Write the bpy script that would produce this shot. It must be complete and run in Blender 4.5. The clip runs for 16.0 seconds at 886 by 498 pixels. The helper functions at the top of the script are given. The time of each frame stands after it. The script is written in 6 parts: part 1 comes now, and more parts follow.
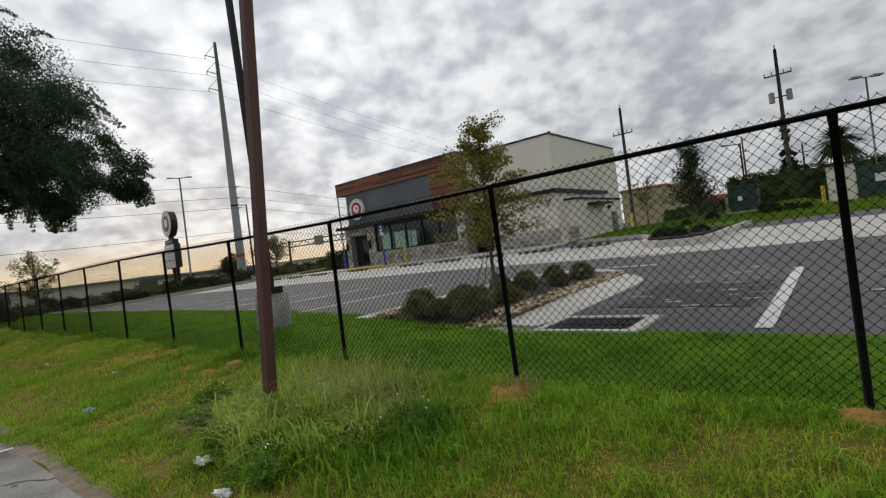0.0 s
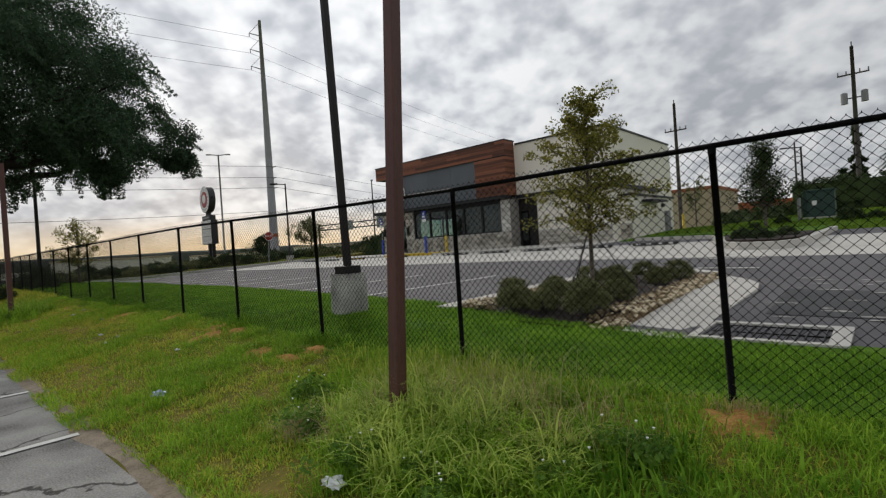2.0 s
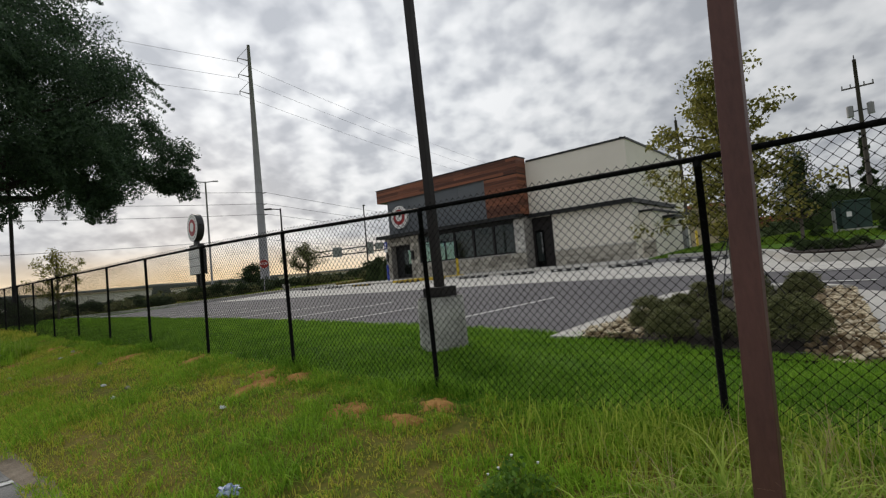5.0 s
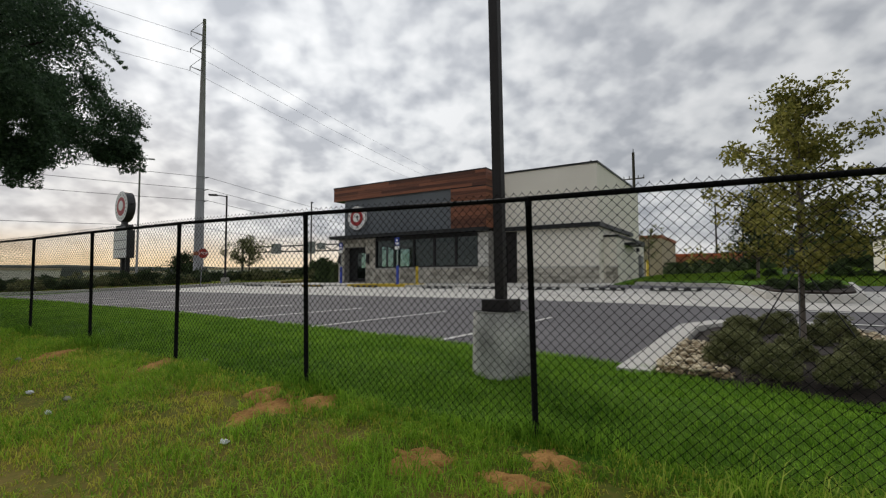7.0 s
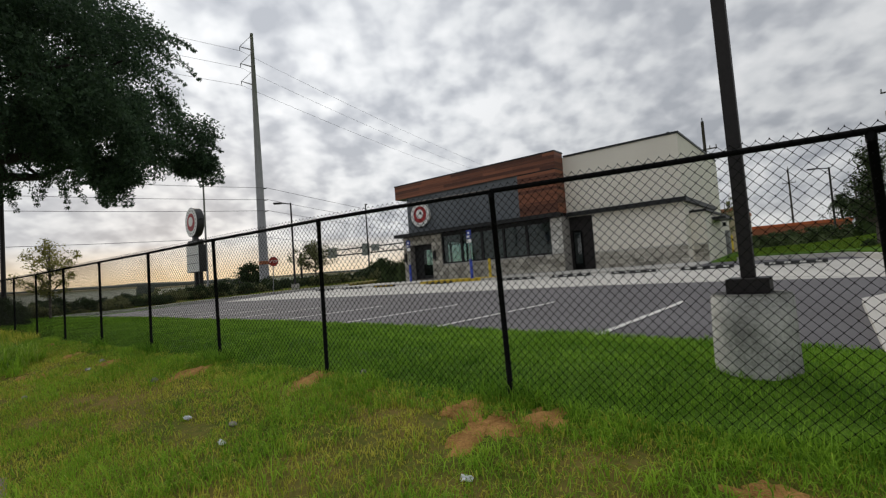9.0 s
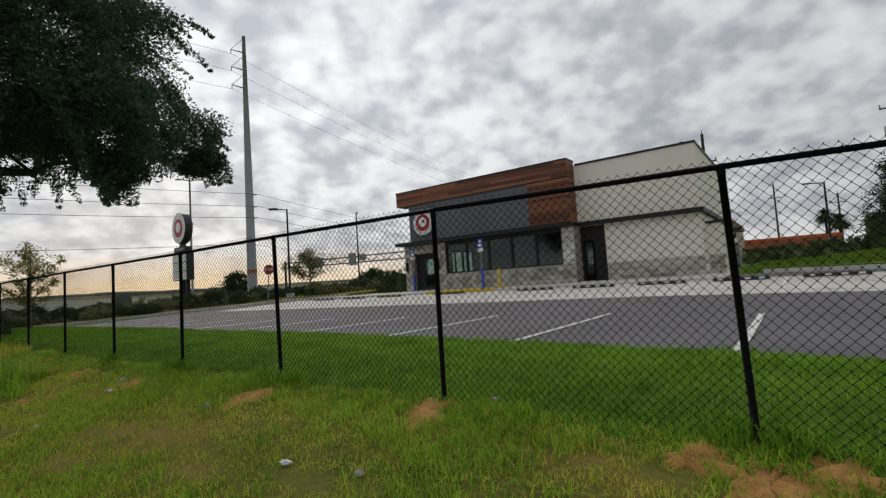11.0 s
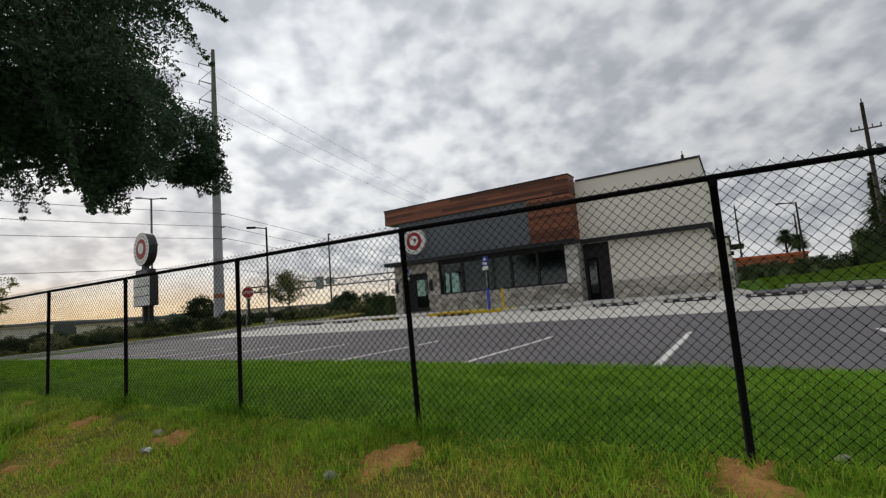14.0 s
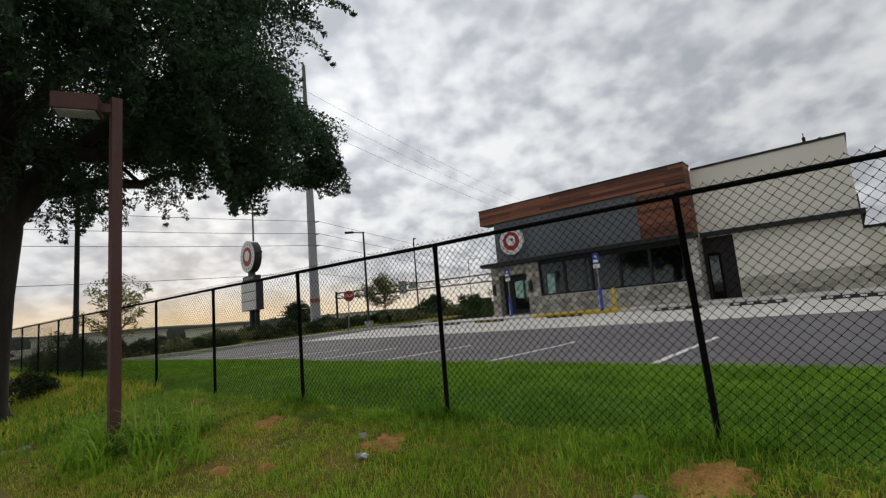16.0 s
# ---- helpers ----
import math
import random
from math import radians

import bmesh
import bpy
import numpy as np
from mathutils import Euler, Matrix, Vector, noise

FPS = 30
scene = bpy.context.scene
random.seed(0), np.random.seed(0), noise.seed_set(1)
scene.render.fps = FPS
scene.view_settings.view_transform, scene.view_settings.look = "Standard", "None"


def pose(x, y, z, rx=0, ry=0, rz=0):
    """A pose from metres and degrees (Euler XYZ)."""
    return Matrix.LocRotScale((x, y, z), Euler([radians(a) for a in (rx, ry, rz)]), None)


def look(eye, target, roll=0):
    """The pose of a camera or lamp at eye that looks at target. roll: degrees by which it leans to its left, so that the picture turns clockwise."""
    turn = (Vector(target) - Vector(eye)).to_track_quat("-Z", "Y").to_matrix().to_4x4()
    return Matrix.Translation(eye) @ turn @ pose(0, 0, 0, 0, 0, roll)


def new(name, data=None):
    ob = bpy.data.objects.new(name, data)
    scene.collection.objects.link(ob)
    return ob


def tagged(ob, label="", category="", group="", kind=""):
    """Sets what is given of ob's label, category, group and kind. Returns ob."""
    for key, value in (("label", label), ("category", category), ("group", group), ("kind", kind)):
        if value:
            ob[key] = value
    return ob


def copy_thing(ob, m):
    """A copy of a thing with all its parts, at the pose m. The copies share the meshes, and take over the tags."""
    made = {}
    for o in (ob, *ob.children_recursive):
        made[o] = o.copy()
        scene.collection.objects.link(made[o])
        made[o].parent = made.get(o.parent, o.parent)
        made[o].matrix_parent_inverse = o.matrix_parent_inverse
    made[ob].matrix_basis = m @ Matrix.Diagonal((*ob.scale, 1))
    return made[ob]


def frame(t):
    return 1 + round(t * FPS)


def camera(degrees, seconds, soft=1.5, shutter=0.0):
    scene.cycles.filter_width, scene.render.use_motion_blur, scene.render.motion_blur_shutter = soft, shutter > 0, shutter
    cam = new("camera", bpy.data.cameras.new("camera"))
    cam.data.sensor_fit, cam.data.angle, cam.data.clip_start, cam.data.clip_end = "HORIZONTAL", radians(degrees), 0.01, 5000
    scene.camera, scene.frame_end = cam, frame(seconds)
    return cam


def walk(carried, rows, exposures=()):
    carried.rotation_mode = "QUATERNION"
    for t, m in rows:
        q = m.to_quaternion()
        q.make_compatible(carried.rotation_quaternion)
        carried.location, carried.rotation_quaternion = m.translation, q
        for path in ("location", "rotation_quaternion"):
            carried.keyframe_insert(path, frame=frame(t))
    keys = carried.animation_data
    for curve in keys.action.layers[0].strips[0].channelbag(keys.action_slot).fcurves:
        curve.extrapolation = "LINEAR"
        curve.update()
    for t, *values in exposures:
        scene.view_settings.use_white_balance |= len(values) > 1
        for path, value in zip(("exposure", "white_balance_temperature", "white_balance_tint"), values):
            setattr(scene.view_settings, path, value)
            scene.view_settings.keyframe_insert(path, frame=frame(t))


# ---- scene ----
cam = camera(84.4, 16.0, soft=1.25)
PATH = [
    (0, (2.522, -3.919, 1.089), (1.26, -2.367, 1.102), -7.1),
    (0.5, (2.103, -3.957, 1.078), (0.7, -2.531, 1.109), -5.2),
    (1, (1.693, -3.961, 1.065), (0.325, -2.502, 1.051), -4.5),
    (1.5, (1.285, -3.899, 1.052), (-0.113, -2.469, 1.029), -4.1),
    (2, (0.877, -3.917, 1.061), (-0.46, -2.429, 1.05), -3.8),
    (2.5, (0.453, -3.801, 1.053), (-0.809, -2.25, 1.04), -4.7),
    (3, (0.014, -3.806, 1.036), (-1.248, -2.255, 1.045), -3.4),
    (3.5, (-0.398, -3.807, 1.054), (-1.619, -2.223, 1.082), -4.3),
    (4, (-0.838, -3.794, 1.026), (-2.161, -2.295, 1.073), -4.6),
    (6.5, (-3.071, -3.57, 1.066), (-4.167, -1.903, 1.204), -3.3),
    (7, (-3.557, -3.578, 1.068), (-4.632, -1.895, 1.185), -0.2),
    (7.5, (-3.975, -3.56, 1.069), (-5.12, -1.925, 1.186), -4.9),
    (8, (-4.459, -3.645, 1.076), (-5.682, -2.069, 1.222), -3.7),
    (8.5, (-4.875, -3.649, 1.051), (-6.109, -2.079, 1.152), -4.1),
    (11, (-7.223, -3.755, 1.087), (-8.388, -2.136, 1.23), -3.7),
    (11.5, (-7.7, -3.739, 1.068), (-8.776, -2.063, 1.251), -1.6),
    (12, (-8.102, -3.749, 1.064), (-8.955, -1.949, 1.244), -2.2),
    (12.5, (-8.574, -3.682, 1.075), (-9.453, -1.899, 1.289), -2.3),
    (13, (-8.99, -3.709, 1.095), (-9.788, -1.888, 1.307), -3.0),
    (13.5, (-9.469, -3.647, 1.09), (-10.421, -1.902, 1.312), -3.6),
    (14, (-9.938, -3.648, 1.108), (-10.959, -1.944, 1.335), -4.5),
    (14.5, (-10.366, -3.702, 1.07), (-11.434, -2.028, 1.304), -4.6),
    (15, (-10.833, -3.766, 1.08), (-12.051, -2.202, 1.349), -3.5),
    (15.5, (-11.236, -3.852, 1.078), (-12.436, -2.274, 1.343), -3.6),
    (16, (-11.632, -3.884, 1.083), (-12.895, -2.356, 1.352), -4.9),
]
walk(cam, [(t, look(eye, at, roll)) for t, eye, at, roll in PATH])

# ---- world, sun, exposure ----
scene.view_settings.exposure = 0.0
world = bpy.data.worlds.new("sky")
scene.world = world
world.use_nodes = True


def link_nodes(tree, *pairs):
    for a, b in pairs:
        tree.links.new(a, b)


def build_sky():
    """Broken grey cloud deck over a low warm sky; the sun stands low behind the clouds."""
    t = world.node_tree
    n = t.nodes
    n.clear()
    out, bg = n.new("ShaderNodeOutputWorld"), n.new("ShaderNodeBackground")
    sky = n.new("ShaderNodeTexSky")
    sky.sky_type, sky.sun_disc = "NISHITA", False
    sky.sun_elevation, sky.sun_rotation = radians(9), radians(SUN_TURN)
    sky.air_density, sky.dust_density = 1.2, 2.0
    co = n.new("ShaderNodeTexCoord")
    sep = n.new("ShaderNodeSeparateXYZ")
    link_nodes(t, (co.outputs["Generated"], sep.inputs[0]))

    def math_node(op, a, b=None, clamp=False):
        m = n.new("ShaderNodeMath")
        m.operation, m.use_clamp = op, clamp
        for k, v in enumerate((a, b)):
            if v is None:
                continue
            if isinstance(v, (int, float)):
                m.inputs[k].default_value = v
            else:
                t.links.new(v, m.inputs[k])
        return m.outputs[0]

    up = math_node("MAXIMUM", sep.outputs["Z"], 0.0)
    den = math_node("ADD", up, 0.46)
    cu, cv = math_node("DIVIDE", sep.outputs["X"], den), math_node("DIVIDE", sep.outputs["Y"], den)
    plane = n.new("ShaderNodeCombineXYZ")
    link_nodes(t, (cu, plane.inputs[0]), (cv, plane.inputs[1]))

    def cloud_noise(scale, detail, rough, shift):
        mp = n.new("ShaderNodeMapping")
        mp.inputs["Location"].default_value = (shift, shift * 0.7, shift * 1.3)
        mp.inputs["Rotation"].default_value = (0, 0, 0.9)
        mp.inputs["Scale"].default_value = (1.0, 1.0, 1)
        tx = n.new("ShaderNodeTexNoise")
        tx.inputs["Scale"].default_value, tx.inputs["Detail"].default_value = scale, detail
        tx.inputs["Roughness"].default_value, tx.inputs["Distortion"].default_value = rough, 0.1
        link_nodes(t, (plane.outputs[0], mp.inputs[0]), (mp.outputs[0], tx.inputs[0]))
        return tx.outputs["Fac"]

    body = math_node("ADD", math_node("MULTIPLY", cloud_noise(15.0, 2.8, 0.42, 3.1), 0.56),
                     math_node("MULTIPLY", cloud_noise(4.4, 3, 0.45, 7.7), 0.44))
    ramp = n.new("ShaderNodeValToRGB")
    el = ramp.color_ramp.elements
    el[0].position, el[0].color = 0.375, (0.50, 0.528, 0.578, 1)
    el[1].position, el[1].color = 0.63, (0.94, 0.955, 0.975, 1)
    for p, c in ((0.455, (0.63, 0.655, 0.70, 1)), (0.525, (0.785, 0.81, 0.84, 1))):
        e = el.new(p)
        e.color = c
    t.links.new(body, ramp.inputs[0])
    # brighter round the hidden sun
    sun_way = n.new("ShaderNodeVectorMath")
    sun_way.operation = "DOT_PRODUCT"
    sun_way.inputs[1].default_value = Vector((-0.80, 0.42, 0.44)).normalized()
    t.links.new(co.outputs["Generated"], sun_way.inputs[0])
    near_sun = math_node("POWER", math_node("MAXIMUM", sun_way.outputs["Value"], 0.0), 3.5)
    gain = math_node("ADD", math_node("MULTIPLY", near_sun, 0.38), 0.72)
    gain = math_node("MULTIPLY", gain, math_node("ADD", math_node("MULTIPLY", math_node("DIVIDE", up, 0.32, True), 0.17), 0.84))
    bright = n.new("ShaderNodeVectorMath")
    bright.operation = "SCALE"
    link_nodes(t, (ramp.outputs[0], bright.inputs[0]), (gain, bright.inputs["Scale"]))
    # the gap under the cloud deck, warm towards the sun
    low = n.new("ShaderNodeValToRGB")
    le = low.color_ramp.elements
    le[0].position, le[0].color = 0.0, (1, 1, 1, 1)
    le[1].position, le[1].color = 0.09, (0, 0, 0, 1)
    e = le.new(0.038)
    e.color = (0.62, 0.62, 0.62, 1)
    t.links.new(up, low.inputs[0])
    west = n.new("ShaderNodeVectorMath")
    west.operation = "DOT_PRODUCT"
    west.inputs[1].default_value = Vector((-0.93, 0.36, 0)).normalized()
    t.links.new(co.outputs["Generated"], west.inputs[0])
    warm = math_node("POWER", math_node("MAXIMUM", west.outputs["Value"], 0.0), 3.6)
    tint = n.new("ShaderNodeMix")
    tint.data_type = "RGBA"
    tint.inputs[6].default_value, tint.inputs[7].default_value = (0.78, 0.79, 0.78, 1), (1.0, 0.75, 0.42, 1)
    t.links.new(warm, tint.inputs[0])
    mixed = n.new("ShaderNodeMix")
    mixed.data_type = "RGBA"
    link_nodes(t, (low.outputs[0], mixed.inputs[0]), (bright.outputs[0], mixed.inputs[6]), (tint.outputs[2], mixed.inputs[7]))
    # a share of clear sky light shines through the deck
    veil = n.new("ShaderNodeVectorMath")
    veil.operation = "MULTIPLY_ADD"
    veil.inputs[1].default_value = (0.002, 0.002, 0.002)
    link_nodes(t, (sky.outputs[0], veil.inputs[0]), (mixed.outputs[2], veil.inputs[2]))
    link_nodes(t, (veil.outputs[0], bg.inputs[0]), (bg.outputs[0], out.inputs[0]))
    bg.inputs[1].default_value = SKY_STRENGTH


SUN_TURN, SKY_STRENGTH = -66.0, 0.96
build_sky()
sun = new("sun", bpy.data.lights.new("sun", "SUN"))
sun.data.energy, sun.data.angle, sun.data.color = 1.15, radians(18), (1.0, 0.93, 0.84)
sun.matrix_world = look((-60, 30, 34), (0, 0, 0))

# ---- materials ----
MATS = {}


def mat(name, dark, light, rough=0.8, big=1.2, fine=40.0, bump=0.15, metal=0.0, rand=0.0, island=0.0, stretch=(1, 1, 1),
        spread=(0.3, 0.7), local=False, spec=0.5):
    """A surface of two tones mixed at two scales, with fine relief. rand, island: change of tone from piece to piece."""
    m = bpy.data.materials.new(name)
    m.use_nodes = True
    t = m.node_tree
    n, b = t.nodes, t.nodes["Principled BSDF"]
    if local:
        src = n.new("ShaderNodeTexCoord").outputs["Object"]
    else:
        src = n.new("ShaderNodeNewGeometry").outputs["Position"]
    mp = n.new("ShaderNodeMapping")
    mp.inputs["Scale"].default_value = stretch
    t.links.new(src, mp.inputs[0])
    a, f = n.new("ShaderNodeTexNoise"), n.new("ShaderNodeTexNoise")
    a.inputs["Scale"].default_value, a.inputs["Detail"].default_value = big, 6
    f.inputs["Scale"].default_value, f.inputs["Detail"].default_value = fine, 4
    t.links.new(mp.outputs[0], a.inputs[0])
    t.links.new(mp.outputs[0], f.inputs[0])
    add = n.new("ShaderNodeMath")
    add.operation = "MULTIPLY_ADD"
    add.inputs[1].default_value = 0.6
    half = n.new("ShaderNodeMath")
    half.operation = "MULTIPLY"
    half.inputs[1].default_value = 0.4
    t.links.new(f.outputs[0], half.inputs[0])
    t.links.new(a.outputs[0], add.inputs[0])
    t.links.new(half.outputs[0], add.inputs[2])
    value = add.outputs[0]
    for amount, kind in ((rand, "ShaderNodeObjectInfo"), (island, "ShaderNodeNewGeometry")):
        if amount:
            r, mm, sb = n.new(kind), n.new("ShaderNodeMath"), n.new("ShaderNodeMath")
            sb.operation, sb.inputs[1].default_value = "SUBTRACT", 0.5
            mm.operation, mm.inputs[1].default_value = "MULTIPLY_ADD", amount
            t.links.new(r.outputs["Random" if kind == "ShaderNodeObjectInfo" else "Random Per Island"], sb.inputs[0])
            t.links.new(sb.outputs[0], mm.inputs[0])
            t.links.new(value, mm.inputs[2])
            value = mm.outputs[0]
    ramp = n.new("ShaderNodeValToRGB")
    el = ramp.color_ramp.elements
    el[0].position, el[0].color = spread[0], (*dark, 1)
    el[1].position, el[1].color = spread[1], (*light, 1)
    t.links.new(value, ramp.inputs[0])
    t.links.new(ramp.outputs[0], b.inputs["Base Color"])
    b.inputs["Roughness"].default_value, b.inputs["Metallic"].default_value = rough, metal
    b.inputs["Specular IOR Level"].default_value = spec
    if bump:
        bp = n.new("ShaderNodeBump")
        bp.inputs["Strength"].default_value, bp.inputs["Distance"].default_value = bump, 0.02
        t.links.new(f.outputs[0], bp.inputs["Height"])
        t.links.new(bp.outputs[0], b.inputs["Normal"])
    MATS[name] = m
    return m


def leaf_mat(name, dark, light, shine=0.25, big=0.7, through_light=0.35, each=0.55, spread=(0.15, 0.85)):
    """Leaves and blades: tone by clump and by leaf, some light passes through."""
    m = mat(name, dark, light, rough=0.6, big=big, fine=9.0, bump=0, island=each, spread=spread, spec=shine)
    t = m.node_tree
    b = t.nodes["Principled BSDF"]
    tr, mx = t.nodes.new("ShaderNodeBsdfTranslucent"), t.nodes.new("ShaderNodeMixShader")
    mx.inputs[0].default_value = through_light
    t.links.new(b.inputs["Base Color"].links[0].from_socket, tr.inputs[0])
    t.links.new(b.outputs[0], mx.inputs[1])
    t.links.new(tr.outputs[0], mx.inputs[2])
    t.links.new(mx.outputs[0], t.nodes["Material Output"].inputs[0])
    return m


def glass_mat(name, colour, rough=0.04):
    m = bpy.data.materials.new(name)
    m.use_nodes = True
    b = m.node_tree.nodes["Principled BSDF"]
    b.inputs["Base Color"].default_value = (*colour, 1)
    b.inputs["Roughness"].default_value = rough
    b.inputs["Specular IOR Level"].default_value = 0.9
    MATS[name] = m
    return m


mat("soil", (0.09, 0.055, 0.025), (0.20, 0.13, 0.06), 0.95, 0.8, 30, 0.4)
mat("dirt", (0.19, 0.092, 0.028), (0.70, 0.385, 0.135), 0.95, 5, 60, 0.8, spec=0.1)
mat("asphalt", (0.080, 0.074, 0.078), (0.152, 0.145, 0.151), 0.85, 0.35, 90, 0.25)
mat("asphalt_dark", (0.025, 0.025, 0.027), (0.05, 0.05, 0.052), 0.75, 1.5, 60, 0.25)
mat("old_asphalt", (0.085, 0.080, 0.074), (0.37, 0.36, 0.34), 0.9, 1.3, 60, 0.5, spread=(0.34, 0.60))
mat("concrete", (0.46, 0.44, 0.40), (0.66, 0.635, 0.585), 0.85, 0.6, 50, 0.15)
mat("concrete_dark", (0.22, 0.215, 0.20), (0.58, 0.565, 0.53), 0.9, 3.2, 45, 0.45, spread=(0.36, 0.62))
mat("paint_white", (0.55, 0.54, 0.50), (0.82, 0.81, 0.78), 0.7, 4, 70, 0.1)
mat("paint_yellow", (0.50, 0.34, 0.02), (0.72, 0.52, 0.03), 0.6, 4, 60, 0.1)
mat("paint_blue", (0.02, 0.04, 0.30), (0.03, 0.07, 0.42), 0.5, 4, 60, 0.05)
mat("stucco", (0.76, 0.715, 0.62), (0.86, 0.815, 0.72), 0.9, 0.5, 120, 0.2)
mat("tan_wall", (0.40, 0.32, 0.22), (0.52, 0.42, 0.30), 0.9, 0.5, 60, 0.2)
mat("stone", (0.27, 0.25, 0.21), (0.58, 0.545, 0.47), 0.9, 2.5, 30, 0.5, rand=0.5)
mat("stone_pale", (0.50, 0.485, 0.45), (0.76, 0.74, 0.69), 0.9, 3.0, 40, 0.4, rand=0.5)
mat("mortar", (0.20, 0.19, 0.17), (0.30, 0.285, 0.26), 0.95, 2, 60, 0.3)
mat("wood", (0.085, 0.026, 0.012), (0.26, 0.09, 0.042), 0.6, 1.4, 25, 0.15, rand=0.5, stretch=(0.35, 0.35, 9))
mat("grey_panel", (0.095, 0.105, 0.118), (0.135, 0.148, 0.162), 0.65, 0.6, 60, 0.05, rand=0.15)
mat("dark_metal", (0.011, 0.0115, 0.012), (0.025, 0.026, 0.027), 0.5, 2, 60, 0.05, metal=0.3)
mat("fence_black", (0.0025, 0.0025, 0.0025), (0.006, 0.006, 0.006), 0.65, 5, 60, 0.05, spec=0.08)
mat("bronze_pole", (0.012, 0.010, 0.010), (0.026, 0.022, 0.021), 0.6, 2, 40, 0.1, spec=0.3)
mat("brown_pole", (0.066, 0.024, 0.018), (0.125, 0.050, 0.037), 0.6, 3, 50, 0.2, stretch=(1, 1, 0.3))
mat("steel_grey", (0.22, 0.22, 0.225), (0.34, 0.34, 0.345), 0.6, 0.8, 30, 0.1, metal=0.3)
mat("wood_pole", (0.045, 0.038, 0.033), (0.10, 0.085, 0.07), 0.9, 2, 40, 0.3, stretch=(1, 1, 0.15))
mat("sign_white", (0.84, 0.83, 0.81), (0.90, 0.89, 0.88), 0.5, 3, 50, 0)
mat("sign_red", (0.30, 0.012, 0.015), (0.42, 0.02, 0.022), 0.45, 3, 50, 0)
mat("sign_black", (0.015, 0.015, 0.016), (0.03, 0.03, 0.032), 0.5, 3, 50, 0)
mat("stop_red", (0.27, 0.022, 0.015), (0.36, 0.035, 0.022), 0.5, 3, 50, 0)
mat("orange", (0.50, 0.10, 0.035), (0.62, 0.15, 0.05), 0.7, 3, 50, 0.1)
mat("cabinet_green", (0.018, 0.045, 0.036), (0.035, 0.075, 0.058), 0.6, 2, 40, 0.05)
mat("mulch", (0.012, 0.009, 0.007), (0.05, 0.035, 0.026), 0.95, 8, 45, 0.9)
mat("river_rock", (0.27, 0.20, 0.11), (0.70, 0.60, 0.42), 0.8, 5, 30, 0.3, rand=0.8, island=0.8)
mat("limestone", (0.22, 0.20, 0.165), (0.42, 0.39, 0.33), 0.9, 6, 40, 0.5)
mat("iron", (0.012, 0.012, 0.012), (0.035, 0.033, 0.03), 0.7, 8, 60, 0.2, metal=0.5)
mat("bark", (0.018, 0.014, 0.011), (0.055, 0.045, 0.036), 0.95, 5, 40, 0.9, stretch=(1, 1, 0.25))
mat("bark_young", (0.060, 0.048, 0.038), (0.14, 0.115, 0.09), 0.9, 8, 60, 0.5, stretch=(1, 1, 0.3))
mat("plastic_white", (0.60, 0.62, 0.64), (0.85, 0.86, 0.88), 0.4, 12, 40, 0.2)
mat("plastic_blue", (0.10, 0.16, 0.42), (0.55, 0.62, 0.80), 0.4, 25, 60, 0.2)
mat("far_wall", (0.60, 0.555, 0.49), (0.76, 0.70, 0.62), 0.9, 0.05, 2, 0)
mat("far_hill", (0.055, 0.065, 0.050), (0.10, 0.105, 0.085), 0.95, 0.03, 0.5, 0)
mat("brick_red", (0.30, 0.10, 0.055), (0.42, 0.16, 0.09), 0.9, 0.5, 20, 0.2)
# near-black, used for the shade painted inside the storm drain
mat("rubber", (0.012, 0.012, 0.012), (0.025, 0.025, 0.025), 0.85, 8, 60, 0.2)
mat("rubber_stop", (0.018, 0.018, 0.018), (0.05, 0.05, 0.05), 0.85, 8, 60, 0.2)
leaf_mat("grass_lawn", (0.072, 0.185, 0.015), (0.315, 0.530, 0.056), 0.04, 1.4, each=0.38, spread=(0.26, 0.74))
leaf_mat("grass_verge", (0.250, 0.340, 0.026), (0.760, 0.670, 0.125), 0.04, 1.0, each=0.34, spread=(0.24, 0.76))
leaf_mat("grass_tuft", (0.110, 0.255, 0.018), (0.440, 0.660, 0.065), 0.04, 1.1, each=0.34, spread=(0.24, 0.76))
leaf_mat("grass_weed", (0.160, 0.310, 0.025), (0.600, 0.660, 0.120), 0.05, 1.1)
leaf_mat("straw", (0.36, 0.27, 0.12), (0.62, 0.50, 0.27), 0.2, 2)
leaf_mat("oak_leaf", (0.020, 0.047, 0.025), (0.080, 0.142, 0.064), 0.4, 0.35, 0.3)
leaf_mat("young_leaf", (0.092, 0.108, 0.025), (0.385, 0.345, 0.085), 0.15, 0.8, 0.4)
leaf_mat("grass_far", (0.080, 0.165, 0.018), (0.240, 0.340, 0.045), 0.04, 0.5)
leaf_mat("shrub_leaf", (0.045, 0.055, 0.022), (0.270, 0.280, 0.120), 0.15, 1.4, 0.2)
leaf_mat("hedge_leaf", (0.016, 0.030, 0.011), (0.075, 0.110, 0.036), 0.2, 0.6, 0.2)
glass_mat("window_glass", (0.018, 0.026, 0.026))


def clear_glass(name, tint, gloss):
    """Tinted see-through glazing with a faint mirror image."""
    m = bpy.data.materials.new(name)
    m.use_nodes = True
    t = m.node_tree
    see, shine, mx = t.nodes.new("ShaderNodeBsdfTransparent"), t.nodes.new("ShaderNodeBsdfGlossy"), t.nodes.new("ShaderNodeMixShader")
    see.inputs[0].default_value = (*tint, 1)
    shine.inputs["Roughness"].default_value = 0.03
    mx.inputs[0].default_value = gloss
    link_nodes(t, (see.outputs[0], mx.inputs[1]), (shine.outputs[0], mx.inputs[2]), (mx.outputs[0], t.nodes["Material Output"].inputs[0]))
    MATS[name] = m
    return m


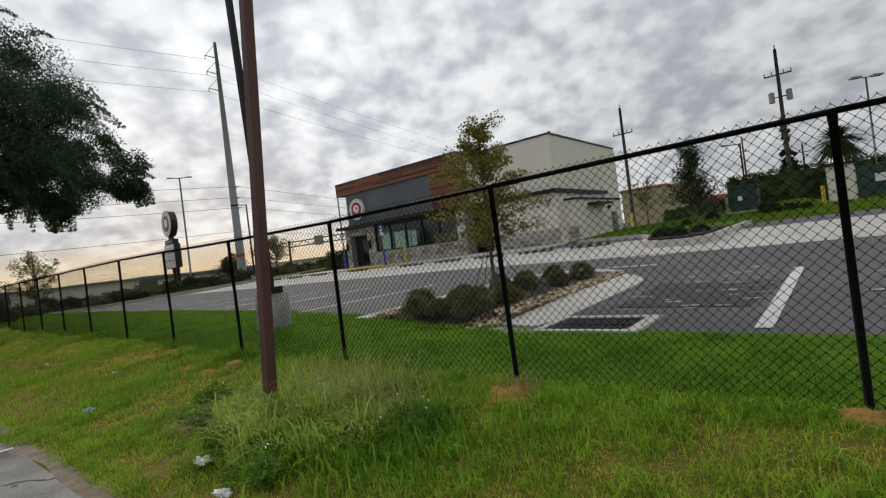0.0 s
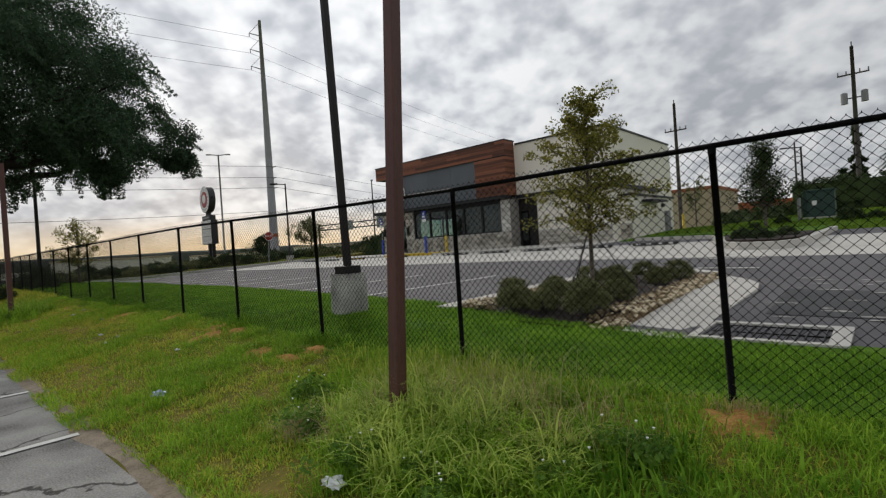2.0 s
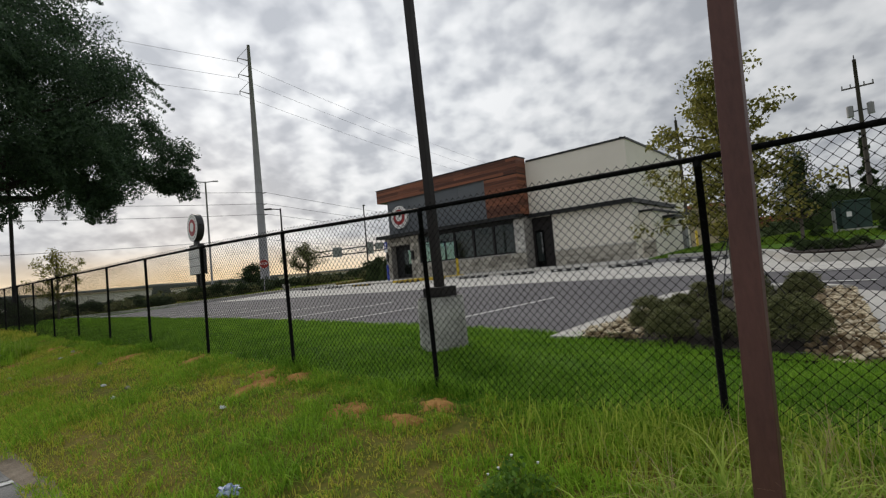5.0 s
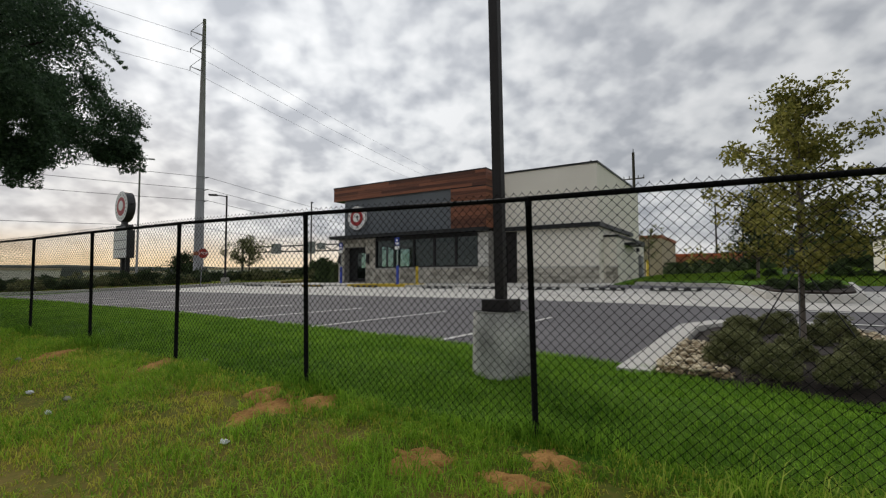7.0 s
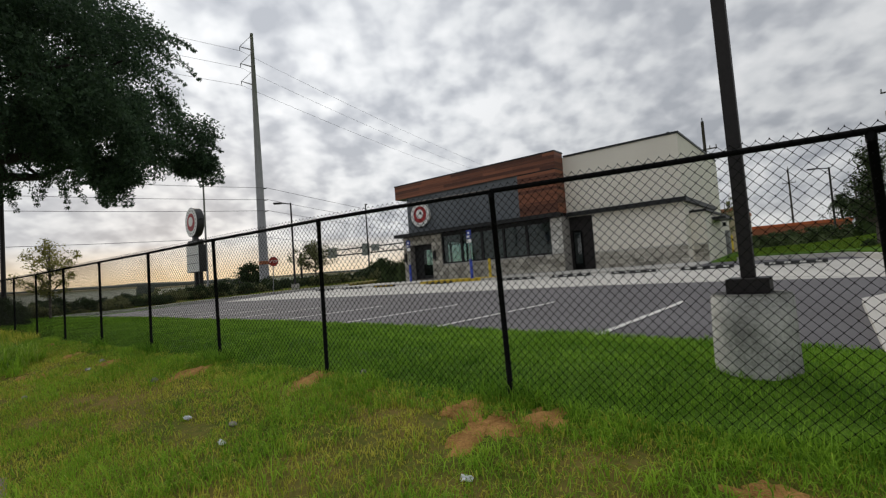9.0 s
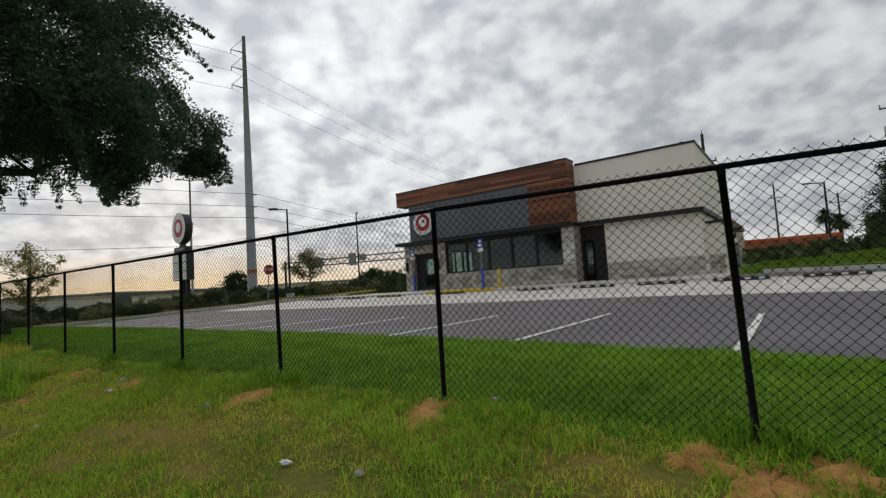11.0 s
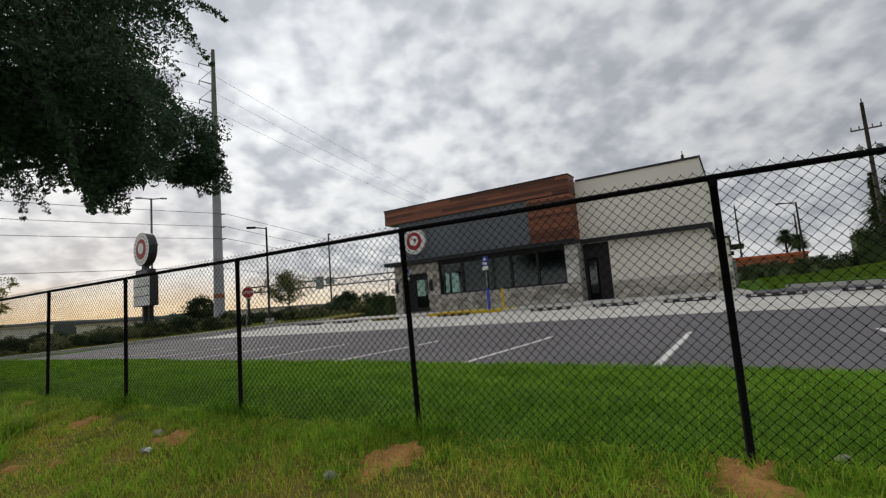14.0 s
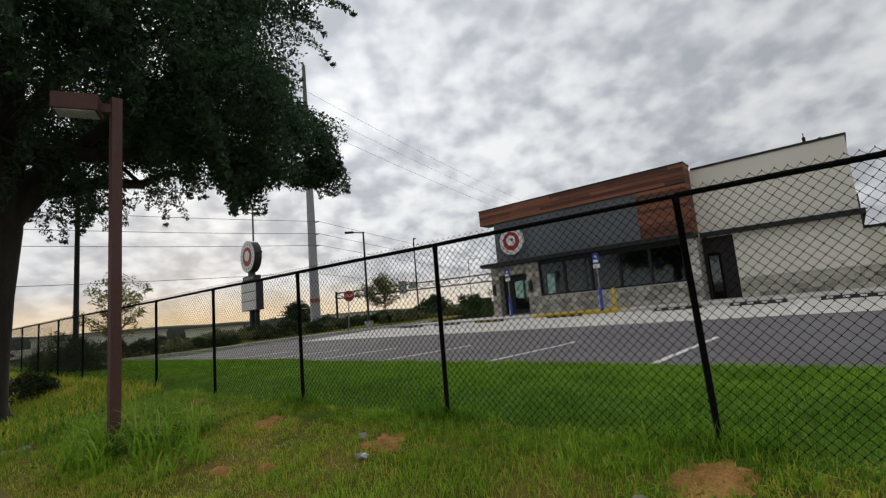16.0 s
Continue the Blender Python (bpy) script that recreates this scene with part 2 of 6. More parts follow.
clear_glass("storefront_glass", (0.60, 0.70, 0.69), 0.045)
mat("room_wall", (0.20, 0.20, 0.185), (0.30, 0.295, 0.275), 0.8, 0.8, 40, 0.05)
mat("room_floor", (0.13, 0.11, 0.09), (0.20, 0.175, 0.15), 0.5, 1.2, 40, 0.05)



def add_cracks(name, scale, width, dark):
    """Fine dark cracks in an old surface."""
    t = MATS[name].node_tree
    b = t.nodes["Principled BSDF"]
    src = b.inputs["Base Color"].links[0].from_socket
    geo, vor, wob, add = t.nodes.new("ShaderNodeNewGeometry"), t.nodes.new("ShaderNodeTexVoronoi"), t.nodes.new("ShaderNodeTexNoise"), t.nodes.new("ShaderNodeVectorMath")
    add.operation = "MULTIPLY_ADD"
    add.inputs[1].default_value = (0.5, 0.5, 0.5)
    wob.inputs["Scale"].default_value, wob.inputs["Detail"].default_value = 3.0, 5
    t.links.new(geo.outputs["Position"], wob.inputs[0])
    t.links.new(wob.outputs["Color"], add.inputs[0])
    t.links.new(geo.outputs["Position"], add.inputs[2])
    t.links.new(add.outputs[0], vor.inputs["Vector"])
    vor.feature = "DISTANCE_TO_EDGE"
    vor.inputs["Scale"].default_value = scale
    ramp, mix = t.nodes.new("ShaderNodeValToRGB"), t.nodes.new("ShaderNodeMix")
    ramp.color_ramp.elements[0].position, ramp.color_ramp.elements[1].position = width * 0.4, width
    t.links.new(vor.outputs["Distance"], ramp.inputs[0])
    mix.data_type = "RGBA"
    mix.inputs[6].default_value = (*dark, 1)
    t.links.new(ramp.outputs[0], mix.inputs[0])
    t.links.new(src, mix.inputs[7])
    t.links.new(mix.outputs[2], b.inputs["Base Color"])


add_cracks("old_asphalt", 0.55, 0.012, (0.05, 0.045, 0.04))
add_cracks("concrete", 0.12, 0.0012, (0.16, 0.15, 0.14))

# ---- helpers of the build ----
ROOT = {}


def thing(name, at, label, category, group="", kind=""):
    ob = new(name)
    ob.empty_display_size = 0.1
    ob.location = at
    ROOT[ob] = Vector(at)
    return tagged(ob, label, category, group, kind)


def mesh_of(bm, name, m, smooth=False):
    me = bpy.data.meshes.new(name)
    if smooth:
        for f in bm.faces:
            f.smooth = True
    bm.to_mesh(me)
    bm.free()
    me.materials.append(MATS[m])
    return me


def part(name, bm, m, parent, label="", smooth=False, cat="", kind=""):
    """Links a bmesh, given in world places, as one mesh under a thing or a part."""
    root = ROOT.get(parent, Vector())
    bmesh.ops.translate(bm, verts=bm.verts, vec=-root)
    ob = new(name, mesh_of(bm, name, m, smooth))
    if parent is not None:
        ob.parent = parent
    ROOT[ob] = root
    return tagged(ob, label, cat, "", kind)


def solo(name, bm, m, at, label, category, group="", kind="", smooth=False):
    """A thing of one mesh with its origin at its base."""
    bmesh.ops.translate(bm, verts=bm.verts, vec=-Vector(at))
    ob = new(name, mesh_of(bm, name, m, smooth))
    ob.location = at
    ROOT[ob] = Vector(at)
    return tagged(ob, label, category, group, kind)


def box(x0, x1, y0, y1, z0, z1, bevel=0.0, bm=None):
    own = bmesh.new()
    bmesh.ops.create_cube(own, size=1.0, matrix=Matrix.LocRotScale(((x0 + x1) / 2, (y0 + y1) / 2, (z0 + z1) / 2), None,
                                                                   (abs(x1 - x0), abs(y1 - y0), abs(z1 - z0))))
    if bevel:
        bmesh.ops.bevel(own, geom=own.edges[:], offset=bevel, segments=2, affect="EDGES", profile=0.6)
    if bm is None:
        return own
    tmp = bpy.data.meshes.new("tmp")
    own.to_mesh(tmp)
    own.free()
    bm.from_mesh(tmp)
    bpy.data.meshes.remove(tmp)
    return bm


def tube(points, radii, sides=8, bm=None, caps=True):
    """A tapered round bar along points."""
    bm = bm or bmesh.new()
    pts = [Vector(p) for p in points]
    if isinstance(radii, (int, float)):
        radii = [radii] * len(pts)
    rings = []
    for i, p in enumerate(pts):
        d = (pts[min(i + 1, len(pts) - 1)] - pts[max(i - 1, 0)]).normalized()
        ref = Vector((0, 0, 1)) if abs(d.z) < 0.9 else Vector((1, 0, 0))
        u = d.cross(ref).normalized()
        v = d.cross(u)
        rings.append([bm.verts.new(p + (u * math.cos(2 * math.pi * k / sides) + v * math.sin(2 * math.pi * k / sides)) * radii[i]) for k in range(sides)])
    for a, b in zip(rings, rings[1:]):
        for k in range(sides):
            bm.faces.new((a[k], a[(k + 1) % sides], b[(k + 1) % sides], b[k]))
    if caps:
        bm.faces.new(rings[0])
        bm.faces.new(rings[-1][::-1])
    return bm


def disc(centre, normal, r, depth, sides=40, bm=None):
    n = Vector(normal).normalized()
    c = Vector(centre)
    return tube([c - n * depth / 2, c + n * depth / 2], r, sides, bm)


def prism(outline, z0, z1):
    """A slab from an outline in plan."""
    bm = bmesh.new()
    a = [bm.verts.new((x, y, z0(x, y) if callable(z0) else z0)) for x, y in outline]
    b = [bm.verts.new((x, y, z1(x, y) if callable(z1) else z1)) for x, y in outline]
    n = len(outline)
    bm.faces.new(b)
    bm.faces.new(a[::-1])
    for i in range(n):
        bm.faces.new((a[i], a[(i + 1) % n], b[(i + 1) % n], b[i]))
    bmesh.ops.recalc_face_normals(bm, faces=bm.faces[:])
    return bm


def from_arrays(name, verts, faces_flat, sizes, m, kind="", label="", category="", smooth=False):
    """One mesh object out of number arrays, for what cannot be counted."""
    me = bpy.data.meshes.new(name)
    me.vertices.add(len(verts))
    me.vertices.foreach_set("co", np.asarray(verts, np.float32).ravel())
    me.loops.add(len(faces_flat))
    me.loops.foreach_set("vertex_index", np.asarray(faces_flat, np.int32))
    me.polygons.add(len(sizes))
    starts = np.concatenate(([0], np.cumsum(sizes)[:-1])).astype(np.int32)
    me.polygons.foreach_set("loop_start", starts)
    if smooth:
        me.polygons.foreach_set("use_smooth", np.ones(len(sizes), bool))
    me.update(calc_edges=True)
    me.materials.append(MATS[m])
    return tagged(new(name, me), label, category, "", kind)


# ---- lie of the land ----
def fence_foot(x):
    return np.interp(x, [-60, -30, -22.5, -20, -15, -12.5, -10, -7.5, -5, 0, 12],
                     [0.30, 0.20, 0.13, 0.09, 0.05, 0.01, 0.0, -0.07, -0.17, -0.20, -0.20])


def fence_top(x):
    return np.interp(x, [-60, -30, -22.5, -20, -15, -12.5, -10, -7.5, -5, -2.5, 0, 12],
                     [2.05, 1.92, 1.867, 1.861, 1.825, 1.822, 1.804, 1.753, 1.684, 1.645, 1.65, 1.68])


def lot_edge(x):
    return np.interp(x, [-48, -27, -18, -11, -8, -4.9, -0.3, 2, 16], [5.4, 4.6, 4.0, 3.1, 2.9, 2.75, 1.75, 1.8, 1.8])


def lot_z(y, x=-20.0):
    """The lot: level at first, rising to the building, and falling a little to the drain in the east."""
    dip = np.interp(x, [-11, -8, -4.5, 0, 6], [0, -0.05, -0.13, -0.21, -0.22])
    return 0.1 + 0.045 * np.clip(y - 8, 0, 22) + dip * (1 - np.clip((y - 8) / 12, 0, 1))


LOT_W, LOT_E, LOT_N = -40.0, 14.0, 21.0
VERGE_S = -2.8


def land(x, y):
    """Height of the ground: verge, lawn strip, and what lies under the paving."""
    x, y = np.asarray(x, float), np.asarray(y, float)
    ff, le = fence_foot(x), lot_edge(x)
    south = ff + (-0.56 - ff) * np.clip(-y / 2.8, 0, 1)
    k = np.clip(y / le, 0, 1)
    crest = lot_z(le, x) + np.interp(x, [-6, -3], [0.02, -0.02])
    hump = np.interp(x, [-18, -11, -6, -3, 0], [0.19, 0.16, 0.08, -0.04, -0.14])
    rise, fall = np.clip(y, 0, 1), np.clip((y - 1) / (le - 1), 0, 1)
    strip = np.where(y < 1, ff + (hump - ff) * (rise * rise * (3 - 2 * rise)), hump + (crest - hump) * (fall * fall * (3 - 2 * fall)))
    z = np.where(y < 0, south, np.where(y < le, strip, lot_z(y, x)))
    paved = (y > le + 0.12) & (y < LOT_N) & (x > LOT_W + 0.2) & (x < LOT_E - 0.2)
    z = np.where(paved, z - 0.16, z)
    z = np.where((x > -33.9) & (x < -9.7) & (y > 18.4) & (y < 35.9), z - 0.4, z)
    z = np.where(y < VERGE_S - 0.1, -0.72, z)
    up = np.clip((y - 21.5) / 13.5, 0, 1)
    bank = np.interp(x, [-11, -6, -2, 1.0, 2.1], [0, 0.12, 0.5, 0.5, 0.15]) * (up * up * (3 - 2 * up)) * np.clip((70 - y) / 20, 0, 1)
    z = z + bank
    return z - 1.4 * np.clip((np.hypot(x, y) - 90) / 300, 0, 1)


def build_ground():
    xs = np.unique(np.concatenate([[-2500, -1200, -600, -350, -220, -150, -110, -85, -70], np.arange(-60, 20.01, 0.8), [26, 34, 48, 70, 110, 180, 350, 800, 2500]]))
    ys = np.unique(np.concatenate([[-2500, -900, -300, -120, -60, -30, -16, -9, -5.5, -3.4, -2.95, -2.85, -2.75], np.arange(-2.6, 6.01, 0.2),
                                   np.arange(6.5, 34, 1.2), [38, 44, 55, 70, 95, 140, 220, 350, 700, 2500]]))
    gx, gy = np.meshgrid(xs, ys)
    gz = land(gx, gy)
    rng = np.random.default_rng(5)
    close = (gy > -2.6) & (gy < 4) & (gx > -45) & (gx < 18)
    gz = gz + np.where(close, rng.normal(0, 0.012, gz.shape), 0)
    verts = np.stack([gx, gy, gz], -1).reshape(-1, 3)
    ny, nx = gx.shape
    i = np.arange((ny - 1) * (nx - 1))
    a = (i // (nx - 1)) * nx + i % (nx - 1)
    faces = np.stack([a, a + 1, a + nx + 1, a + nx], -1).ravel()
    ob = from_arrays("ground", verts, faces, np.full(len(i), 4), "turf", "structure", "patchy grass and bare earth ground", "ground", True)
    ob.data.materials.append(MATS["lawn_far"])
    ob.data.polygons.foreach_set("material_index", (verts[a, 1] > -0.25).astype(np.int32))


mat("lawn_far", (0.045, 0.110, 0.012), (0.13, 0.23, 0.030), 0.95, 1.5, 20, 0.6, spec=0.05)
mat("turf", (0.075, 0.115, 0.016), (0.260, 0.185, 0.058), 0.95, 1.3, 22, 0.5, spec=0.05, spread=(0.35, 0.65))
build_ground()


# ---- paving ----
def sheet(name, x0, x1, y0, y1, nx, ny, lift, m, label, category):
    """A paved sheet that follows the lot; y0 and y1 are numbers or follow x."""
    bm = bmesh.new()
    rows = []
    for i in range(nx + 1):
        x = x0 + (x1 - x0) * i / nx
        a = y0(x) if callable(y0) else y0
        b = y1(x) if callable(y1) else y1
        rows.append([bm.verts.new((x, a + (b - a) * j / ny, float(lot_z(a + (b - a) * j / ny, x)) + lift)) for j in range(ny + 1)])
    for p, q in zip(rows, rows[1:]):
        for j in range(ny):
            bm.faces.new((p[j], q[j], q[j + 1], p[j + 1]))
    return solo(name, bm, m, (x0, y0(x0) if callable(y0) else y0, 0), label, category, kind="structure")


sheet("parking_lot", LOT_W, LOT_E, lambda x: float(lot_edge(x)), LOT_N, 60, 30, 0.0, "asphalt", "grey asphalt parking lot", "parking lot")
sheet("concrete_apron", -36.0, 9.0, 12.3, 18.3, 40, 8, 0.006, "concrete", "pale concrete parking apron before the restaurant", "pavement")


def far_kerb_z(y):
    return 0.665 + 0.026 * (y - 18.2)


sw = prism([(-34, 18.2), (-9.6, 18.2), (-9.6, 36), (-34, 36)], 0.2, lambda x, y: far_kerb_z(min(y, 24.4)))
solo("sidewalk", sw, "concrete", (-22, 18.2, 0.5), "raised concrete sidewalk along the restaurant", "sidewalk", kind="structure")

# near, older lot on which the camera goes
bm = prism([(-60, -40), (30, -40), (30, VERGE_S), (-60, VERGE_S)], -0.8, -0.55)
solo("old_parking_lot", bm, "old_asphalt", (0, -20, -0.55), "worn pale asphalt of an old parking lot", "parking lot", kind="structure")


def stripe(x0, y0, x1, y1, w, z, lift=0.012, m="paint_white", label="worn white parking stripe on asphalt"):
    d = Vector((x1 - x0, y1 - y0, 0)).normalized()
    s = Vector((-d.y, d.x, 0)) * w / 2
    bm = bmesh.new()
    n = 6
    rows = []
    for i in range(n + 1):
        x, y = x0 + (x1 - x0) * i / n, y0 + (y1 - y0) * i / n
        zz = (float(lot_z(y, x)) if z is None else z) + lift
        rows.append([bm.verts.new((x - s.x, y - s.y, zz)), bm.verts.new((x + s.x, y + s.y, zz))])
    for p, q in zip(rows, rows[1:]):
        bm.faces.new((p[0], p[1], q[1], q[0]))
    bmesh.ops.recalc_face_normals(bm, faces=bm.faces[:])
    return solo("parking_stripe", bm, m, (x0, y0, 0 if z is None else z), label, "road marking", "parking stripes", "structure")


for sx in (-7.9, -11.0, -14.1, -17.4, -20.8, -24.0, -27.2, -30.4):
    stripe(sx, float(lot_edge(sx)) + 0.05, sx, 8.2, 0.12, None)
stripe(1.80, 2.05, 1.80, 8.2, 0.17, None)
stripe(4.95, 2.05, 4.95, 8.2, 0.17, None)
for sx, sy in ((-2.75, 9.9), (-3.0, 12.0)):
    stripe(sx, sy, sx + 1.4, sy, 0.22, None)
for i in range(7):
    stripe(-7.6 - 2.75 * i, 12.5, -7.6 - 2.75 * i, 17.6, 0.1, None, 0.02)
for k in range(6):
    stripe(-2.3 - 2.775 * k, -3.9, -2.3 - 2.775 * k, -2.82, 0.10, -0.55)

# patched dark asphalt in the bay beside the drain
bm = prism([(-0.3, 3.6), (1.5, 3.5), (1.6, 6.2), (-0.4, 6.6)], lambda x, y: float(lot_z(y, x)) + 0.002, lambda x, y: float(lot_z(y, x)) + 0.009)
solo("asphalt_patch", bm, "asphalt_dark", (0.8, 3, 0.1), "dark fresh asphalt patch beside the drain", "asphalt", kind="structure")


# ---- fence ----
def build_fence():
    fence = thing("chain_link_fence", (-20, 0, 0), "black vinyl-coated chain-link fence with round posts", "fence")
    bay, first, last = 2.5, 4, -24
    rng = random.Random(3)
    stand = {1: (2.55, 2.55), 0: (0.038, 0.0), -1: (-2.459, -2.457), -2: (-5.006, -5.045), -3: (-7.532, -7.58), -4: (-10.02, -10.016), -5: (-12.505, -12.558),
             -6: (-14.963, -14.952), -7: (-17.474, -17.486)}
    xs = []
    for k in range(first, last, -1):
        x, x_top = stand.get(k, (bay * k, bay * k))
        xs.append(x_top)
        zt, zb = float(fence_top(x)), float(fence_foot(x)) - 0.15
        lean = x_top - x
        bm = tube([(x, 0, zb), (x + lean, 0, zt - 0.03)], 0.0245, 12)
        post = part("post", bm, "fence_black", fence, smooth=True)
        cap = tube([(x + lean, 0, zt - 0.06), (x + lean, 0, zt - 0.02), (x + lean, 0, zt + 0.012)], [0.028, 0.028, 0.015], 12)
        part("post_cap", cap, "fence_black", post, smooth=True)
    for a, b in zip(xs, xs[1:]):
        bm = tube([(a, 0, float(fence_top(a))), ((a + b) / 2, 0, float(fence_top((a + b) / 2)) + rng.uniform(-0.006, 0.003)), (b, 0, float(fence_top(b)))], 0.021, 10)
        part("top_rail", bm, "fence_black", fence, smooth=True)
        for k in range(1, 4):
            ties = bmesh.new()
            x = a + (b - a) * k / 4 + rng.uniform(-0.05, 0.05)
            z = float(fence_top(x))
            tube([(x - 0.012, -0.024, z - 0.03), (x, -0.026, z + 0.006), (x + 0.01, 0.0, z + 0.026), (x + 0.014, 0.026, z)], 0.003, 4, ties)
            part("tie_wire", ties, "fence_black", fence)
    # woven wire: two sets of slanting strands that cross in 72 mm diamonds, twisted barbs above the rail
    pitch, r = 0.072, 0.0019
    verts, faces = [], []
    x_hi, x_lo = xs[0], xs[-1]
    for sign in (1, -1):
        n = int((x_hi - x_lo) / pitch)
        for i in range(n):
            xt = x_lo + i * pitch
            line = []
            steps = 6
            for s in range(steps + 1):
                v = -0.046 + (1.83 + 0.046) * s / steps
                x = xt + sign * (v + 0.046)
                if x < x_lo or x > x_hi:
                    break
                zt, zb = float(fence_top(x)), float(fence_foot(x))
                z = zt - v * min(1.0, (zt - zb + 0.0) / 1.83)
                line.append((x, -0.030 + sign * 0.0022 + 0.010 * math.sin(x * 2.1 + v * 3) * min(v, 0.6), z))
            if len(line) < 2:
                continue
            base = len(verts)
            for x, y, z in line:
                verts += [(x - sign * r * 0.7, y, z - r * 0.7), (x + sign * r * 0.7, y - r, z + r * 0.2), (x + sign * r * 0.2, y + r, z + r * 0.8)]
            for s in range(len(line) - 1):
                p = base + 3 * s
                for k in range(3):
                    k2 = (k + 1) % 3
                    faces += [p + k, p + k2, p + 3 + k2, p + 3 + k]
    # the hooks where strands interlock
    sizes = [4] * (len(faces) // 4)
    for i in range(int((x_hi - x_lo) / pitch)):
        if x_lo + i * pitch < -26:
            continue
        for m in range(53):
            x, v = x_lo + (2 * i + m) * pitch / 2, m * pitch / 2 - 0.046
            if x > x_hi:
                break
            zt, zb = float(fence_top(x)), float(fence_foot(x))
            z = zt - v * min(1.0, (zt - zb) / 1.83)
            y = -0.030 + 0.010 * math.sin(x * 2.1 + v * 3) * min(v, 0.6)
            p = len(verts)
            verts += [(x, y, z + 0.010), (x - 0.0037, y, z), (x, y - 0.005, z), (x + 0.0037, y, z), (x, y + 0.005, z), (x, y, z - 0.010)]
            for k in range(4):
                a, b = p + 1 + k, p + 1 + (k + 1) % 4
                faces += [p, a, b, p + 5, b, a]
                sizes += [3, 3]
    ob = from_arrays("chain_link_fabric", np.array(verts) - np.array([-20, 0, 0]), faces, np.array(sizes), "fence_black", "stuff")
    ob.parent = fence


build_fence()


# ---- restaurant ----
ROCKS = []


def veneer(name, parent, x0, x1, z0, z1, y, m, seed, rows=4, depth=0.03):
    """Stone veneer: single stones of uneven length and proudness, facing -y, laid on the wall face y."""
    rng = random.Random(seed)
    h = (z1 - z0) / rows
    for r in range(rows):
        x = x0
        while x < x1 - 0.05:
            w = min(rng.uniform(0.28, 0.75), x1 - x)
            if x1 - x - w < 0.15:
                w = x1 - x
            ROCKS.append((parent, m, (x + 0.008, x + w - 0.008), (y - depth - rng.uniform(0, 0.022), y + 0.012),
                          (z0 + r * h + 0.008, z0 + (r + 1) * h - 0.008), rng.randrange(3)))
            x += w


def build_restaurant():
    b = thing("restaurant_building", (-20.5, 24, 0.75), "restaurant with wood fascia, grey panel and cream stucco walls", "building")
    Z0 = 0.60
    # dining block behind the fascia
    wl = bmesh.new()
    box(-26.6, -18.2, 23.42, 23.80, Z0, 1.76, bm=wl)
    box(-18.2, -17.45, 23.42, 24.70, Z0, 3.95, bm=wl)
    box(-27.0, -26.6, 23.42, 24.2, Z0, 3.95, bm=wl)
    box(-30.2, -29.6, 23.42, 24.6, Z0, 3.95, bm=wl)
    box(-27.5, -27.0, 23.42, 24.2, Z0, 3.95, bm=wl)
    box(-29.6, -27.5, 23.42, 24.0, 3.32, 3.95, bm=wl)
    box(-30.2, -29.85, 24.6, 25.6, Z0, 7.6, bm=wl)
    box(-30.2, -29.85, 25.6, 32.4, Z0, 1.76, bm=wl)
    box(-30.2, -29.85, 25.6, 32.4, 3.75, 7.6, bm=wl)
    box(-30.2, -29.85, 32.4, 36.0, Z0, 7.6, bm=wl)
    part("wall", wl, "mortar", b, "stone-clad lower wall")
    box_back = box(-29.85, -11.0, 35.7, 36.0, Z0, 7.5)
    part("back_wall", box_back, "stucco", b)
    # cream stucco block
    st = bmesh.new()
    box(-17.556, -16.0, 24.45, 24.70, 3.93, 7.62, bm=st)
    box(-16.0, -11.0, 24.45, 24.70, Z0, 7.62, bm=st)
    box(-11.25, -11.0, 24.70, 35.7, Z0, 7.62, bm=st)
    part("stucco_wall", st, "stucco", b, "cream stucco wall")
    cap = bmesh.new()
    box(-17.45, -10.94, 24.39, 24.78, 7.62, 7.73, bm=cap)
    box(-11.32, -10.94, 24.78, 35.8, 7.62, 7.73, bm=cap)
    part("parapet_cap", cap, "dark_metal", b, "dark metal coping")
    part("roof", box(-29.9, -11.2, 24.6, 35.8, 7.0, 7.15), "concrete_dark", b, "flat roof behind the parapet")
    # side annex by the drive-through
    an = bmesh.new()
    box(-11.0, -10.25, 25.6, 33.6, Z0, 3.40, bm=an)
    part("annex_wall", an, "stucco", b)
    part("annex_cap", box(-11.0, -10.15, 25.5, 33.7, 3.40, 3.52), "dark_metal", b)
    # upper sign wall
    part("sign_wall", box(-29.65, -20.1, 23.50, 23.9, 4.15, 6.9), "mortar", b)
    for i in range(4):
        xa, xb = -29.65 + i * 2.3875, -29.65 + (i + 1) * 2.3875
        part("grey_panel", box(xa + 0.006, xb - 0.006, 23.46, 23.50, 4.16, 6.88, 0.004), "grey_panel", b, "slate-grey wall panel")
    # wood fascia: backing and single boards
    bk = bmesh.new()
    box(-30.62, -17.56, 23.34, 24.5, 6.90, 7.88, bm=bk)
    box(-20.1, -17.56, 23.34, 24.45, 4.20, 6.90, bm=bk)
    part("fascia_core", bk, "dark_metal", b)
    rng = random.Random(11)
    rows = 5
    for r in range(rows):
        z0, z1 = 6.87 + r * 0.2, 6.87 + (r + 1) * 0.2
        x = -30.64
        while x < -17.55:
            w = min(rng.uniform(2.2, 3.8), -17.54 - x)
            part("plank", box(x + 0.002, x + w - 0.002, 23.30 - rng.uniform(0, 0.004), 23.335, z0 + 0.006, z1 - 0.004), "wood", b)
            x += w
        part("plank", box(-17.555, -17.53, 23.30, 24.44, z0 + 0.006, z1 - 0.004), "wood", b)
        part("plank", box(-30.645, -30.62, 23.30, 24.44, z0 + 0.006, z1 - 0.004), "wood", b)
    r = 0
